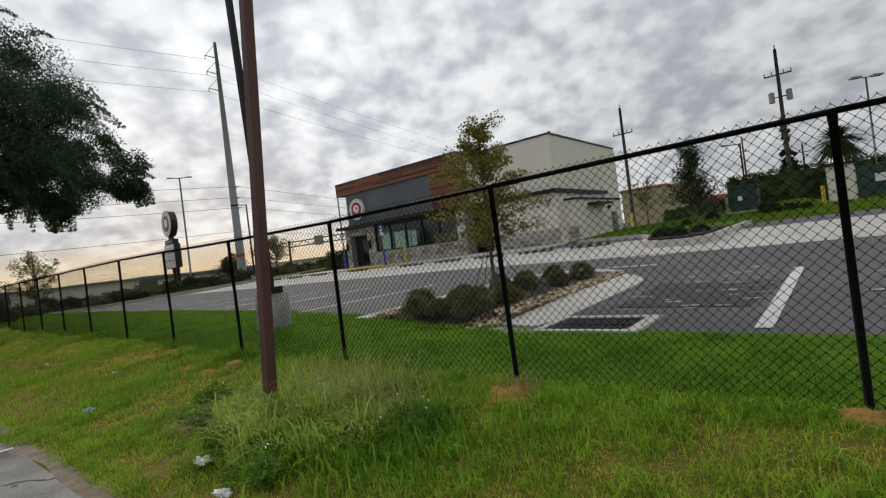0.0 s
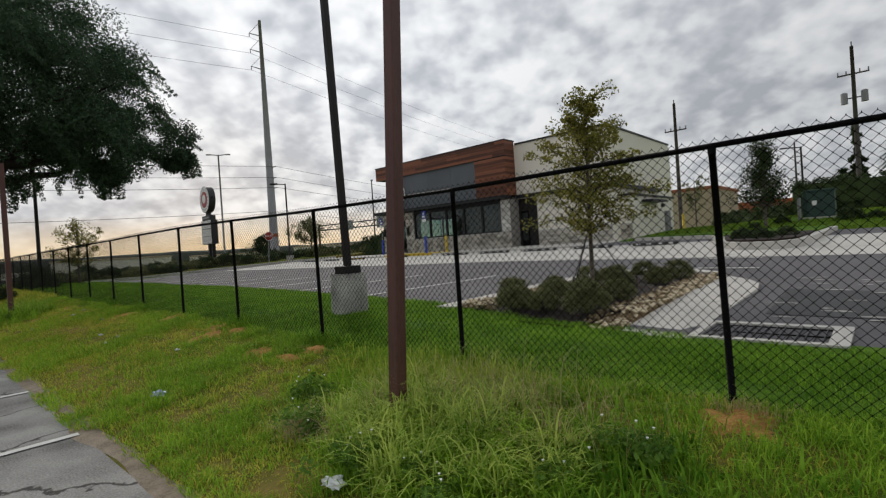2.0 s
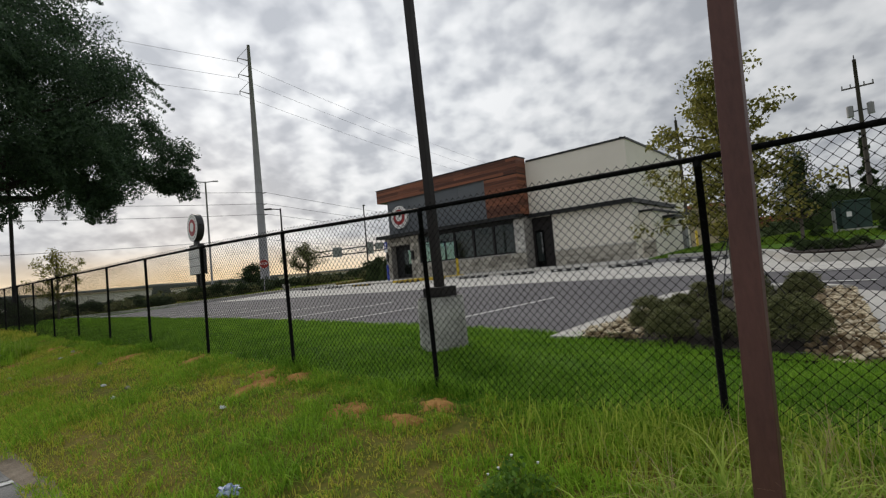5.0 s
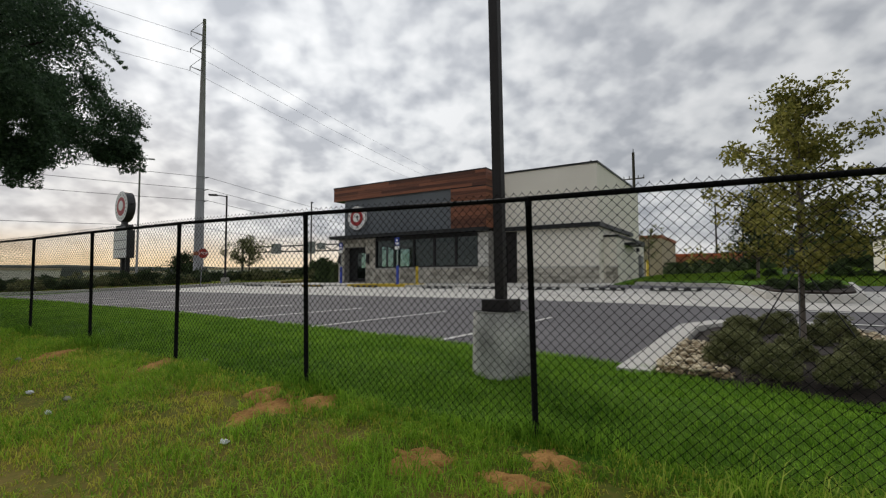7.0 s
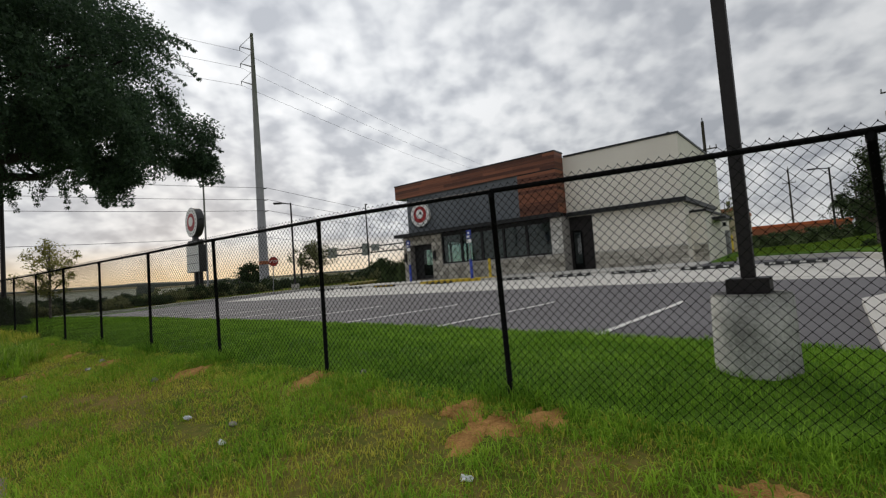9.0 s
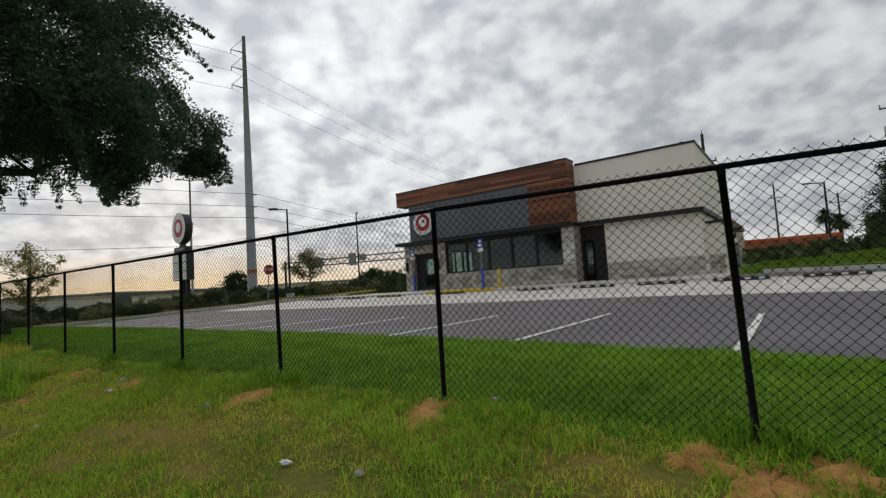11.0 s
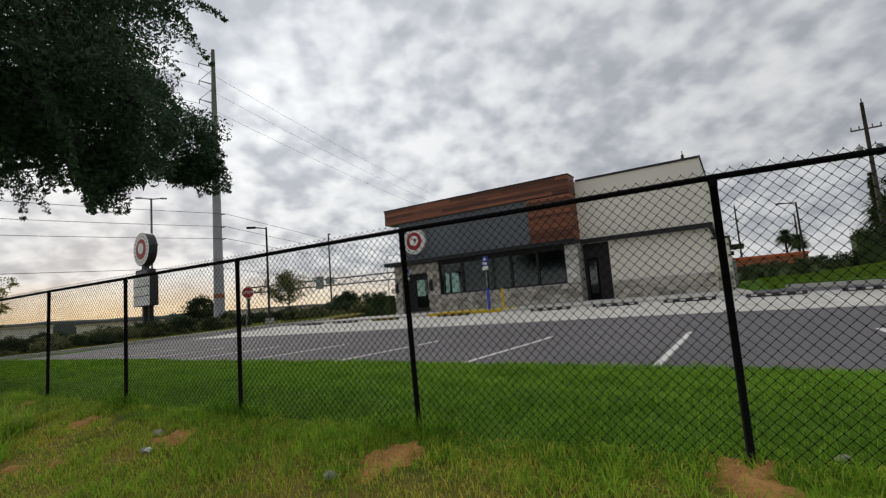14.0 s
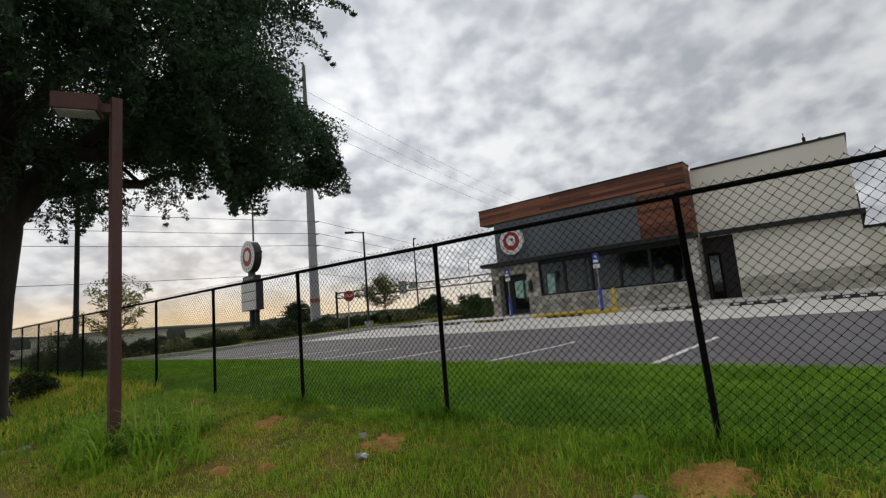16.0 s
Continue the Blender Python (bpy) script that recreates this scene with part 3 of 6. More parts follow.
    while 4.2 + r * 0.2 < 6.8:
        z0 = 4.2 + r * 0.2
        z1 = min(z0 + 0.2, 6.87)
        part("plank", box(-20.12, -17.54, 23.30 - rng.uniform(0, 0.004), 23.335, z0 + 0.006, z1 - 0.004), "wood", b)
        part("plank", box(-17.555, -17.53, 23.30, 24.44, z0 + 0.006, z1 - 0.004), "wood", b)
        r += 1
    fc = bmesh.new()
    box(-30.68, -17.50, 23.27, 23.95, 7.87, 7.94, bm=fc)
    box(-17.62, -17.50, 23.95, 24.50, 7.87, 7.94, bm=fc)
    part("fascia_cap", fc, "dark_metal", b, "dark metal coping")
    # canopy band
    cn = bmesh.new()
    box(-30.55, -17.40, 22.75, 23.6, 3.95, 4.18, bm=cn)
    box(-17.40, -10.80, 24.05, 24.5, 3.95, 4.18, bm=cn)
    box(-11.0, -10.80, 24.5, 33.0, 3.95, 4.18, bm=cn)
    part("canopy", cn, "dark_metal", b, "thin dark metal canopy band")
    # windows
    n, x0, x1 = 5, -26.6, -18.2
    fr = bmesh.new()
    box(x0, x1, 23.50, 23.62, 1.76, 1.86, bm=fr)
    box(x0, x1, 23.50, 23.62, 3.70, 3.95, bm=fr)
    w = (x1 - x0) / n
    for i in range(n + 1):
        c = x0 + i * w
        box(max(c - 0.075, x0), min(c + 0.075, x1), 23.49, 23.63, 1.86, 3.70, bm=fr)
    win = part("window", fr, "dark_metal", b, "dark storefront window frame")
    for i in range(n):
        part("pane", box(x0 + i * w + 0.075, x0 + (i + 1) * w - 0.075, 23.56, 23.575, 1.86, 3.70), "storefront_glass", win, "tinted storefront pane")
    part("window_sill", box(x0 - 0.03, x1 + 0.03, 23.37, 23.52, 1.70, 1.76, 0.008), "stone_pale", win)
    # dining room behind the glass, with windows in its west wall
    room = bmesh.new()
    box(-29.85, -17.5, 33.0, 33.1, Z0, 3.95, bm=room)
    box(-17.6, -17.47, 24.70, 33.0, Z0, 3.95, bm=room)
    part("interior_wall", room, "room_wall", b, "dim inner wall of the dining room")
    part("interior_floor", box(-29.85, -17.6, 23.8, 33.0, Z0, 0.80), "room_floor", b)
    part("interior_ceiling", box(-29.85, -17.6, 23.9, 33.0, 3.96, 4.05), "room_wall", b)
    counter = bmesh.new()
    box(-27.5, -20.5, 31.2, 31.9, 0.80, 1.85, 0.02, counter)
    part("counter", counter, "room_wall", b)
    fr = bmesh.new()
    box(-30.1, -29.95, 25.6, 32.4, 1.76, 1.86, bm=fr)
    box(-30.1, -29.95, 25.6, 32.4, 3.65, 3.75, bm=fr)
    for k in range(5):
        c = 25.6 + k * 1.7
        box(-30.1, -29.95, max(c - 0.06, 25.6), min(c + 0.06, 32.4), 1.86, 3.65, bm=fr)
    ww = part("window", fr, "dark_metal", b, "dark storefront window frame")
    for k in range(4):
        part("pane", box(-30.03, -30.015, 25.66 + k * 1.7, 27.24 + k * 1.7, 1.86, 3.65), "storefront_glass", ww, "tinted storefront pane")
    # entrance door
    fr = bmesh.new()
    box(-29.6, -29.05, 23.95, 24.02, Z0, 3.32, bm=fr)
    box(-29.05, -28.95, 23.93, 24.05, Z0, 3.32, bm=fr)
    box(-27.62, -27.5, 23.93, 24.05, Z0, 3.32, bm=fr)
    box(-28.95, -27.62, 23.93, 24.05, 3.05, 3.32, bm=fr)
    door = part("door", fr, "dark_metal", b, "dark-framed glass entrance door")
    lf = bmesh.new()
    box(-28.95, -28.80, 23.96, 24.02, 0.78, 3.05, bm=lf)
    box(-27.77, -27.62, 23.96, 24.02, 0.78, 3.05, bm=lf)
    box(-28.80, -27.77, 23.96, 24.02, 2.90, 3.05, bm=lf)
    box(-28.80, -27.77, 23.96, 24.02, 0.78, 1.05, bm=lf)
    part("door_leaf", lf, "dark_metal", door)
    part("pane", box(-28.80, -27.77, 23.985, 23.995, 1.05, 2.90), "storefront_glass", door, "tinted door glass")
    part("handle", tube([(-27.86, 23.90, 1.5), (-27.86, 23.90, 2.2)], 0.02, 8), "steel_grey", door, "steel pull handle")
    # side service door
    fr = bmesh.new()
    box(-17.45, -16.0, 24.50, 24.62, 3.12, 3.95, bm=fr)
    box(-16.68, -16.0, 24.50, 24.62, Z0, 3.12, bm=fr)
    box(-17.45, -17.30, 24.48, 24.62, Z0, 3.12, bm=fr)
    box(-17.45, -16.0, 24.62, 24.70, Z0, 3.95, bm=fr)
    sd = part("service_door", fr, "bronze_pole", b, "dark side door with fixed dark panels")
    part("door_leaf", box(-17.28, -16.70, 24.46, 24.60, 0.78, 3.08, 0.01), "fence_black", sd, "dark glazed door leaf")
    part("pane", box(-17.20, -16.78, 24.45, 24.462, 1.1, 2.95), "window_glass", sd)
    part("handle", tube([(-16.80, 24.41, 1.75), (-16.80, 24.41, 1.95)], 0.02, 8), "steel_grey", sd, "steel lever handle")
    # sconces
    for sx in (-29.98, -27.22):
        sc = part("wall_lamp", box(sx - 0.09, sx + 0.09, 23.22, 23.385, 2.15, 2.75, 0.02), "dark_metal", b, "slim dark wall sconce")
        part("lamp_plate", box(sx - 0.06, sx + 0.06, 23.380, 23.40, 2.05, 2.85), "sign_black", sc)
    part("utility_box", box(-12.05, -11.8, 24.36, 24.45, 2.0, 2.45, 0.01), "stucco", b)
    # round sign
    c = Vector((-28.31, 23.38, 5.50))
    logo = part("round_sign", disc(c, (0, 1, 0), 0.90, 0.14, 56), "sign_white", b, "round white and red wall sign")
    part("sign_rim", tube([c + Vector((0.90 * math.cos(a), -0.075, 0.90 * math.sin(a))) for a in [2 * math.pi * k / 56 for k in range(57)]], 0.018, 6), "sign_black", logo)
    part("red_disc", disc(c + Vector((0, -0.08, 0)), (0, 1, 0), 0.60, 0.03, 48), "sign_red", logo)
    part("white_oval", disc(c + Vector((0.0, -0.10, 0.03)), (0, 1, 0), 0.34, 0.03, 40), "sign_white", logo)
    part("dark_spot", disc(c + Vector((0.10, -0.12, 0.08)), (0, 1, 0), 0.10, 0.02, 24), "sign_black", logo)
    for k in range(26):
        a = 2 * math.pi * (k + 0.5) / 26
        if k % 13 in (0, 12):
            continue
        p = c + Vector((0.745 * math.cos(a), -0.074, 0.745 * math.sin(a)))
        o = box(-0.013, 0.013, -0.004, 0.004, -0.055, 0.055)
        bmesh.ops.transform(o, matrix=Matrix.Translation(p) @ Matrix.Rotation(-a + math.pi / 2, 4, "Y"), verts=o.verts)
        part("lettering_bar", o, "sign_black", logo)
    # stone veneer
    veneer("stone", b, -26.6, -18.2, 0.72, 1.69, 23.42, "stone", 1)
    veneer("stone", b, -18.2, -17.45, 0.72, 1.72, 23.42, "stone", 2, 4)
    veneer("stone", b, -18.2, -17.45, 1.76, 3.90, 23.42, "stone_pale", 3, 8)
    veneer("stone", b, -27.5, -26.6, 0.72, 3.90, 23.42, "stone", 4, 12)
    veneer("stone", b, -30.2, -29.6, 0.72, 3.90, 23.42, "stone", 5, 12)
    veneer("stone", b, -29.6, -27.5, 3.34, 3.90, 23.42, "stone", 6, 2)
    veneer("stone", b, -16.0, -10.98, 0.72, 1.64, 24.45, "stone", 7)
    part("wainscot_cap", box(-16.0, -10.94, 24.38, 24.46, 1.64, 1.71, 0.008), "stone_pale", b)
    veneer("stone", b, -10.94, -10.22, 0.72, 1.64, 25.6, "stone", 8)
    part("wainscot_cap", box(-10.94, -10.18, 25.53, 25.6, 1.64, 1.71, 0.008), "stone_pale", b)
    part("drive_through_canopy", box(-10.25, -9.55, 27.4, 30.2, 3.02, 3.16, 0.01), "dark_metal", b, "thin dark canopy over the drive-through window")
    part("wall_lamp", box(-10.25, -10.08, 31.0, 31.25, 2.75, 3.0, 0.02), "dark_metal", b, "small wall lamp by the drive-through")
    part("utility_box", box(-10.25, -10.05, 31.6, 32.3, 0.75, 2.5, 0.01), "steel_grey", b, "grey electrical box")
    part("roof_vent", tube([(-11.9, 26.5, 7.1), (-11.9, 26.5, 8.25)], 0.09, 10), "dark_metal", b)
    return b


restaurant = build_restaurant()


# ---- plants ----
def leaf_array(centres, per, size, seed, squash=0.8, slim=0.45, droop=0.0):
    """Leaves (four-cornered, folded a little) scattered through soft clumps: vertices and faces."""
    rng = np.random.default_rng(seed)
    c = np.repeat(np.asarray([p[:3] for p in centres], float), per, 0)
    r = np.repeat(np.asarray([p[3] for p in centres], float), per)
    d = rng.normal(size=c.shape)
    d /= np.linalg.norm(d, axis=1)[:, None]
    d[:, 2] *= squash
    p = c + d * (r * rng.uniform(0.15, 1.0, len(c)) ** 0.6)[:, None]
    along = rng.normal(size=c.shape)
    along[:, 2] -= droop
    along /= np.linalg.norm(along, axis=1)[:, None]
    side = np.cross(along, rng.normal(size=c.shape))
    side /= np.linalg.norm(side, axis=1)[:, None] + 1e-9
    s = size * rng.uniform(0.6, 1.3, len(c))[:, None]
    fold = np.cross(along, side) * s * 0.12
    v = np.stack([p - along * s / 2, p + side * s * slim / 2 + fold, p + along * s / 2, p - side * s * slim / 2 + fold], 1)
    return v.reshape(-1, 3), np.arange(4 * len(c)), np.full(len(c), 4)


def crown(name, parent, centres, per, size, m, seed, **more):
    v, f, n = leaf_array(centres, per, size, seed, **more)
    ob = from_arrays(name, v - np.array(ROOT[parent]), f, n, m, "stuff")
    ob.parent = parent
    return ob


def limb_points(rng, start, end, bend, n=6):
    a, b = Vector(start), Vector(end)
    off = Vector((rng.uniform(-1, 1), rng.uniform(-1, 1), rng.uniform(-0.3, 1))) * bend
    return [a.lerp(b, i / n) + off * math.sin(math.pi * i / n) + Vector((rng.uniform(-1, 1), rng.uniform(-1, 1), rng.uniform(-1, 1))) * bend * 0.12 * (0 < i < n) for i in range(n + 1)]


def build_oak():
    base = Vector((-25.2, -2.27, -0.35))
    oak = thing("oak_tree", base, "large spreading oak with dense dark green leaves", "tree")
    rng = random.Random(21)
    tr = tube([base, base + Vector((0.02, 0, 0.35)), base + Vector((0.05, 0.05, 1.2)), base + Vector((0.0, 0.1, 2.6)), base + Vector((0.1, 0.15, 4.0)), base + Vector((0.1, 0.3, 6.5)), base + Vector((0.0, 0.3, 9.0))],
              [0.66, 0.50, 0.43, 0.41, 0.43, 0.30, 0.14], 16)
    for v in tr.verts:
        v.co += Vector(noise.noise_vector(v.co * 1.7)) * 0.07
    part("trunk", tr, "bark", oak, smooth=True)
    c = Vector((-25.2, -2.2, 8.4))
    ends = []
    for k in range(13):
        a = 2 * math.pi * k / 13 + rng.uniform(-0.2, 0.2)
        h = rng.uniform(-2.4, 3.0)
        rr = math.sqrt(max(0.1, 1 - (h / 5.4) ** 2)) * rng.uniform(4.5, 6.0)
        ends.append(c + Vector((math.cos(a) * rr, math.sin(a) * rr, h)))
    for e in ends:
        s = base + Vector((0.05, 0.15, rng.uniform(3.8, 5.8)))
        pts = limb_points(rng, s, e, 0.8)
        limb = part("limb", tube(pts, [0.26, 0.2, 0.16, 0.12, 0.09, 0.06, 0.03], 7), "bark", oak, smooth=True)
        for j in range(3):
            q = pts[rng.randrange(2, 6)]
            e2 = q + Vector((rng.uniform(-2, 2), rng.uniform(-2, 2), rng.uniform(-0.4, 1.8)))
            part("branch", tube(limb_points(rng, q, e2, 0.3, 4), [0.07, 0.055, 0.04, 0.03, 0.015], 5), "bark", limb)
    clumps, sprigs = [], []
    for i in range(1050):
        a, u = rng.uniform(0, 2 * math.pi), rng.uniform(-0.72, 1.0)
        s = math.sqrt(1 - u * u)
        lobe = 0.80 + 0.30 * noise.noise(Vector((math.cos(a) * s * 1.9, math.sin(a) * s * 1.9, u * 1.9)) + Vector((4, 2, 9)))
        f = lobe * rng.uniform(0.50, 1.12) ** 0.5
        if math.cos(a) > 0 and u > 0.1:
            f *= 1 - 0.17 * math.cos(a) * min(1, u * 2)
        if math.sin(a) > 0:
            f *= 1 - (0.19 - 0.20 * max(0, u)) * math.sin(a)
        q = (c.x + 7.6 * s * math.cos(a) * f, c.y + 8.0 * s * math.sin(a) * f, c.z + (6.8 if u > 0 else 5.3) * u * f)
        clumps.append((*q, rng.uniform(0.5, 0.95)))
        if f > 0.74 and i % 2 == 0:
            out = Vector((math.cos(a) * s, math.sin(a) * s, u * 0.5 - 0.35)).normalized()
            out += Vector((rng.uniform(-0.4, 0.4), rng.uniform(-0.4, 0.4), rng.uniform(-0.3, 0.3)))
            for k in range(8):
                sprigs.append((*(Vector(q) + out * (0.35 + 0.13 * k) - Vector((0, 0, 0.009 * k * k))), 0.24 - 0.022 * k))
    for i in range(110):
        q = Vector((rng.gauss(0, 1), rng.gauss(0, 1), rng.gauss(0, 1))).normalized() * rng.uniform(0.2, 1) ** 0.4
        lo = rng.random() < 0.55
        o = Vector((-25.0, 4.4, 7.3)) if lo else Vector((-22.8, 1.8, 6.2))
        clumps.append((o.x + q.x * 1.7, o.y + q.y * 1.9, o.z + q.z * 1.6, rng.uniform(0.35, 0.7)))
        if lo and q.y > 0.2 and i % 2:
            for k in range(6):
                sprigs.append((o.x + q.x * 1.8, o.y + q.y * 2.0 + 0.12 * k, o.z + q.z * 1.6 - 0.08 * k, 0.22 - 0.025 * k))
    for i in range(130):
        a = rng.uniform(0, 2 * math.pi)
        rr = rng.uniform(1.2, 6.0)
        top = rng.uniform(4.7, 5.5) + 0.05 * rr + (0.9 * max(0.0, math.cos(a)) + 1.4 * max(0.0, math.sin(a))) * max(0.0, rr - 2.6) / 3.4
        sway = Vector((rng.uniform(-0.12, 0.12), rng.uniform(-0.12, 0.12), -0.19))
        for k in range(rng.randrange(4, 8)):
            sprigs.append((c.x + rr * math.cos(a) + sway.x * k, c.y + rr * math.sin(a) + sway.y * k, top + sway.z * k, 0.27 - 0.028 * k))
    for i in range(46):
        q = Vector((rng.gauss(0, 1), rng.gauss(0, 1), rng.gauss(0, 1))).normalized() * rng.uniform(0.1, 1) ** 0.5
        if i % 2:
            clumps.append((-22.6 + q.x * 0.8, 1.9 + q.y * 0.7, 4.95 + q.z * 0.65, rng.uniform(0.25, 0.45)))
        else:
            clumps.append((-24.2 + q.x * 0.8, 5.3 + q.y * 0.7, 6.1 + q.z * 0.5, rng.uniform(0.25, 0.45)))
    for i in range(14):
        x, y, top = (-22.6, 1.9, 4.6) if i % 2 else (-24.1, 5.6, 5.9)
        x, y = x + rng.uniform(-0.6, 0.6), y + rng.uniform(-0.5, 0.5)
        for k in range(6):
            sprigs.append((x, y + 0.02 * k, top - 0.13 * k, 0.26 - 0.03 * k))
    for i in range(70):
        clumps.append((c.x + rng.uniform(1, 5.5), c.y + rng.uniform(-5, 0.5), rng.uniform(5.6, 8.5), rng.uniform(0.6, 0.9)))
    crown("crown", oak, clumps, 240, 0.135, "oak_leaf", 4, slim=0.40, droop=0.3)
    crown("foliage_fringe", oak, sprigs, 26, 0.12, "oak_leaf", 41, slim=0.38, droop=0.6)


def build_young_tree():
    base = Vector((-3.06, 4.46, 0.08))
    t = thing("young_tree", base, "young staked tree with yellow-green autumn leaves", "tree")
    rng = random.Random(8)
    lean = lambda h: Vector((0.012 * h, 0.008 * h, h))
    tp = [base + lean(h) for h in (0, 0.8, 1.6, 2.5, 3.45)]
    part("trunk", tube(tp, [0.045, 0.036, 0.03, 0.018, 0.006], 9), "bark_young", t, smooth=True)
    clumps = []
    for k in range(44):
        h = 0.95 + 2.2 * (k + rng.random()) / 44
        a = 2.4 * k + rng.uniform(-0.4, 0.4)
        reach = np.interp(h, [0.95, 1.3, 1.9, 3.15], [0.90, 1.32, 1.15, 0.36]) * rng.uniform(0.6, 1.05)
        s = base + lean(h)
        e = s + Vector((math.cos(a) * reach, math.sin(a) * reach, rng.uniform(0.1, 0.55)))
        pts = limb_points(rng, s, e, 0.12, 4)
        part("branch", tube(pts, [0.012, 0.010, 0.008, 0.006, 0.003], 5), "bark_young", t)
        for q in pts[1:]:
            clumps.append((*q, rng.uniform(0.12, 0.23)))
    clumps += [(*(base + lean(rng.uniform(2.9, 3.75)) + Vector((rng.uniform(-0.2, 0.2), rng.uniform(-0.2, 0.2), 0))), 0.15) for _ in range(9)]
    crown("crown", t, clumps, 54, 0.068, "young_leaf", 9, slim=0.55)
    for k in range(3):
        a = 2.1 * k + 0.4
        s = base + Vector((0, 0, 1.15))
        e = base + Vector((math.cos(a) * 0.75, math.sin(a) * 0.75, 0.0))
        part("guy_strap", tube([s, e], 0.009, 5), "sign_black", t, "dark guy strap")
        part("stake", tube([e - Vector((0, 0, 0.1)), e + Vector((0, 0, 0.22))], 0.018, 6), "bark_young", t)


def make_shrub(at, r, h, seed, m="shrub_leaf", n=70, per=60, leaf=0.055, name="shrub", label="low grey-green mounding shrub in mulch", group="shrubs in the island"):
    rng = random.Random(seed)
    sh = thing(name, at, label, "shrub", group)
    cl = []
    for i in range(n):
        a, u = rng.uniform(0, 2 * math.pi), rng.uniform(0.0, 1.0)
        s = math.sqrt(1 - u * u)
        f = rng.uniform(0.75, 1.0) ** 0.5 * (0.9 + 0.2 * noise.noise(Vector((math.cos(a) * 2, math.sin(a) * 2, u * 2 + seed))))
        cl.append((at[0] + r * 0.82 * s * math.cos(a) * f, at[1] + r * 0.82 * s * math.sin(a) * f, at[2] + 0.05 + h * 0.85 * u * f, r * 0.24))
    stems = bmesh.new()
    for k in range(5):
        a = 2 * math.pi * k / 5
        tube([(at[0], at[1], at[2] - 0.05), (at[0] + 0.5 * r * math.cos(a), at[1] + 0.5 * r * math.sin(a), at[2] + h * 0.5)], [0.012, 0.005], 5, stems)
    part("stem_base", stems, "bark", sh)
    crown("foliage", sh, cl, per, leaf, m, seed + 50, slim=0.22)
    return sh


# ---- planted island ----
SHRUBS = [(-3.82, 3.05), (-3.25, 3.45), (-3.45, 2.45), (-2.88, 2.42), (-2.25, 2.50), (-2.32, 3.75), (-2.62, 3.2), (-3.78, 4.35), (-3.75, 5.75), (-3.9, 7.0), (-3.2, 7.4), (-2.5, 6.2), (-2.45, 7.4), (-2.95, 5.4), (-3.4, 6.3)]
def build_island():
    isl = thing("planted_island", (-2.8, 5.0, -0.05), "kerbed planting island with dark mulch and river rock", "planting bed", kind="structure")
    outline = [(-4.6, 2.10), (-4.0, 2.0), (-3.0, 1.85), (-2.0, 1.7), (-1.95, 5.0), (-2.25, 8.3), (-3.2, 8.7), (-4.1, 8.4), (-4.55, 7.4)]
    low = float(lot_z(5, -3))
    bm = prism(outline, low - 0.1, lambda x, y: low + 0.025)
    bmesh.ops.triangulate(bm, faces=[f for f in bm.faces if len(f.verts) > 4])
    bmesh.ops.subdivide_edges(bm, edges=bm.edges[:], cuts=5, use_grid_fill=True)
    for v in bm.verts:
        if v.co.z > low + 0.02:
            d = min(1.0, 0.9 * min(abs(v.co.x + 4.6), abs(v.co.x + 1.95), abs(v.co.y - 8.6), abs(v.co.y - 2.1)))
            v.co.z -= 0.17 * min(1.0, max(0.0, (2.5 - v.co.y) / 0.7))
            v.co.z += 0.17 * d + 0.03 * noise.noise(v.co * 4)
    part("mulch", bm, "mulch", isl, "dark bark mulch")
    walk_slab = prism([(-1.5, 1.65), (-0.74, 1.55), (-0.80, 6.2), (-0.92, 7.1), (-1.2, 7.8), (-1.75, 8.4), (-1.72, 5.0)], low - 0.2, lambda x, y: float(lot_z(y, x)) + (0.05 if y > 2.5 else -0.01))
    part("concrete_strip", walk_slab, "concrete", isl, "pale concrete edge strip")
    rock_bed = prism([(-2.1, 1.75), (-1.5, 1.65), (-1.72, 5.0), (-1.75, 8.4), (-2.4, 8.45), (-2.15, 5.0)], low - 0.1, lambda x, y: float(lot_z(y, x)) + (0.07 if y > 2.5 else -0.01))
    part("rock_bedding", rock_bed, "soil", isl, "brown soil under the river rock")
    kerb = [(-1.75, 8.4), (-2.5, 8.95), (-3.4, 9.0), (-4.35, 8.7), (-4.9, 7.6), (-4.95, 2.30), (-4.58, 2.32), (-4.54, 7.45), (-4.1, 8.4), (-3.2, 8.7), (-2.25, 8.45)]
    part("kerb", prism(kerb, low - 0.1, lambda x, y: float(lot_z(y, x)) + (0.12 if y > 3 else 0.05)), "concrete", isl, "concrete kerb")
    rng = random.Random(5)
    shapes = []
    for k in range(4):
        bm = bmesh.new()
        bmesh.ops.create_icosphere(bm, subdivisions=1, radius=1)
        for v in bm.verts:
            v.co = Vector((v.co.x, v.co.y * rng.uniform(0.7, 0.9), v.co.z * 0.55)) * rng.uniform(0.85, 1.1)
        shapes.append(mesh_of(bm, "rock", "river_rock", True))

    def rock(x, y, z, s):
        ob = new("rock", shapes[rng.randrange(4)])
        ob.parent = isl
        ob.location = Vector((x, y, z)) - ROOT[isl]
        ob.rotation_euler = (rng.uniform(-0.3, 0.3), rng.uniform(-0.3, 0.3), rng.uniform(0, 6.28))
        ob.scale = (s * rng.uniform(0.8, 1.3), s, s * rng.uniform(0.8, 1.1))

    for i in range(290):
        y = rng.uniform(1.8, 8.4)
        k = (y - 2.1) / 6.3
        x = -1.52 - 0.22 * k - rng.uniform(0, 0.50) ** 1.2
        rock(x, y, float(lot_z(y, x)) + 0.085 - 0.07 * max(0, (2.7 - y) / 0.6) + rng.uniform(0, 0.03), rng.uniform(0.024, 0.046))
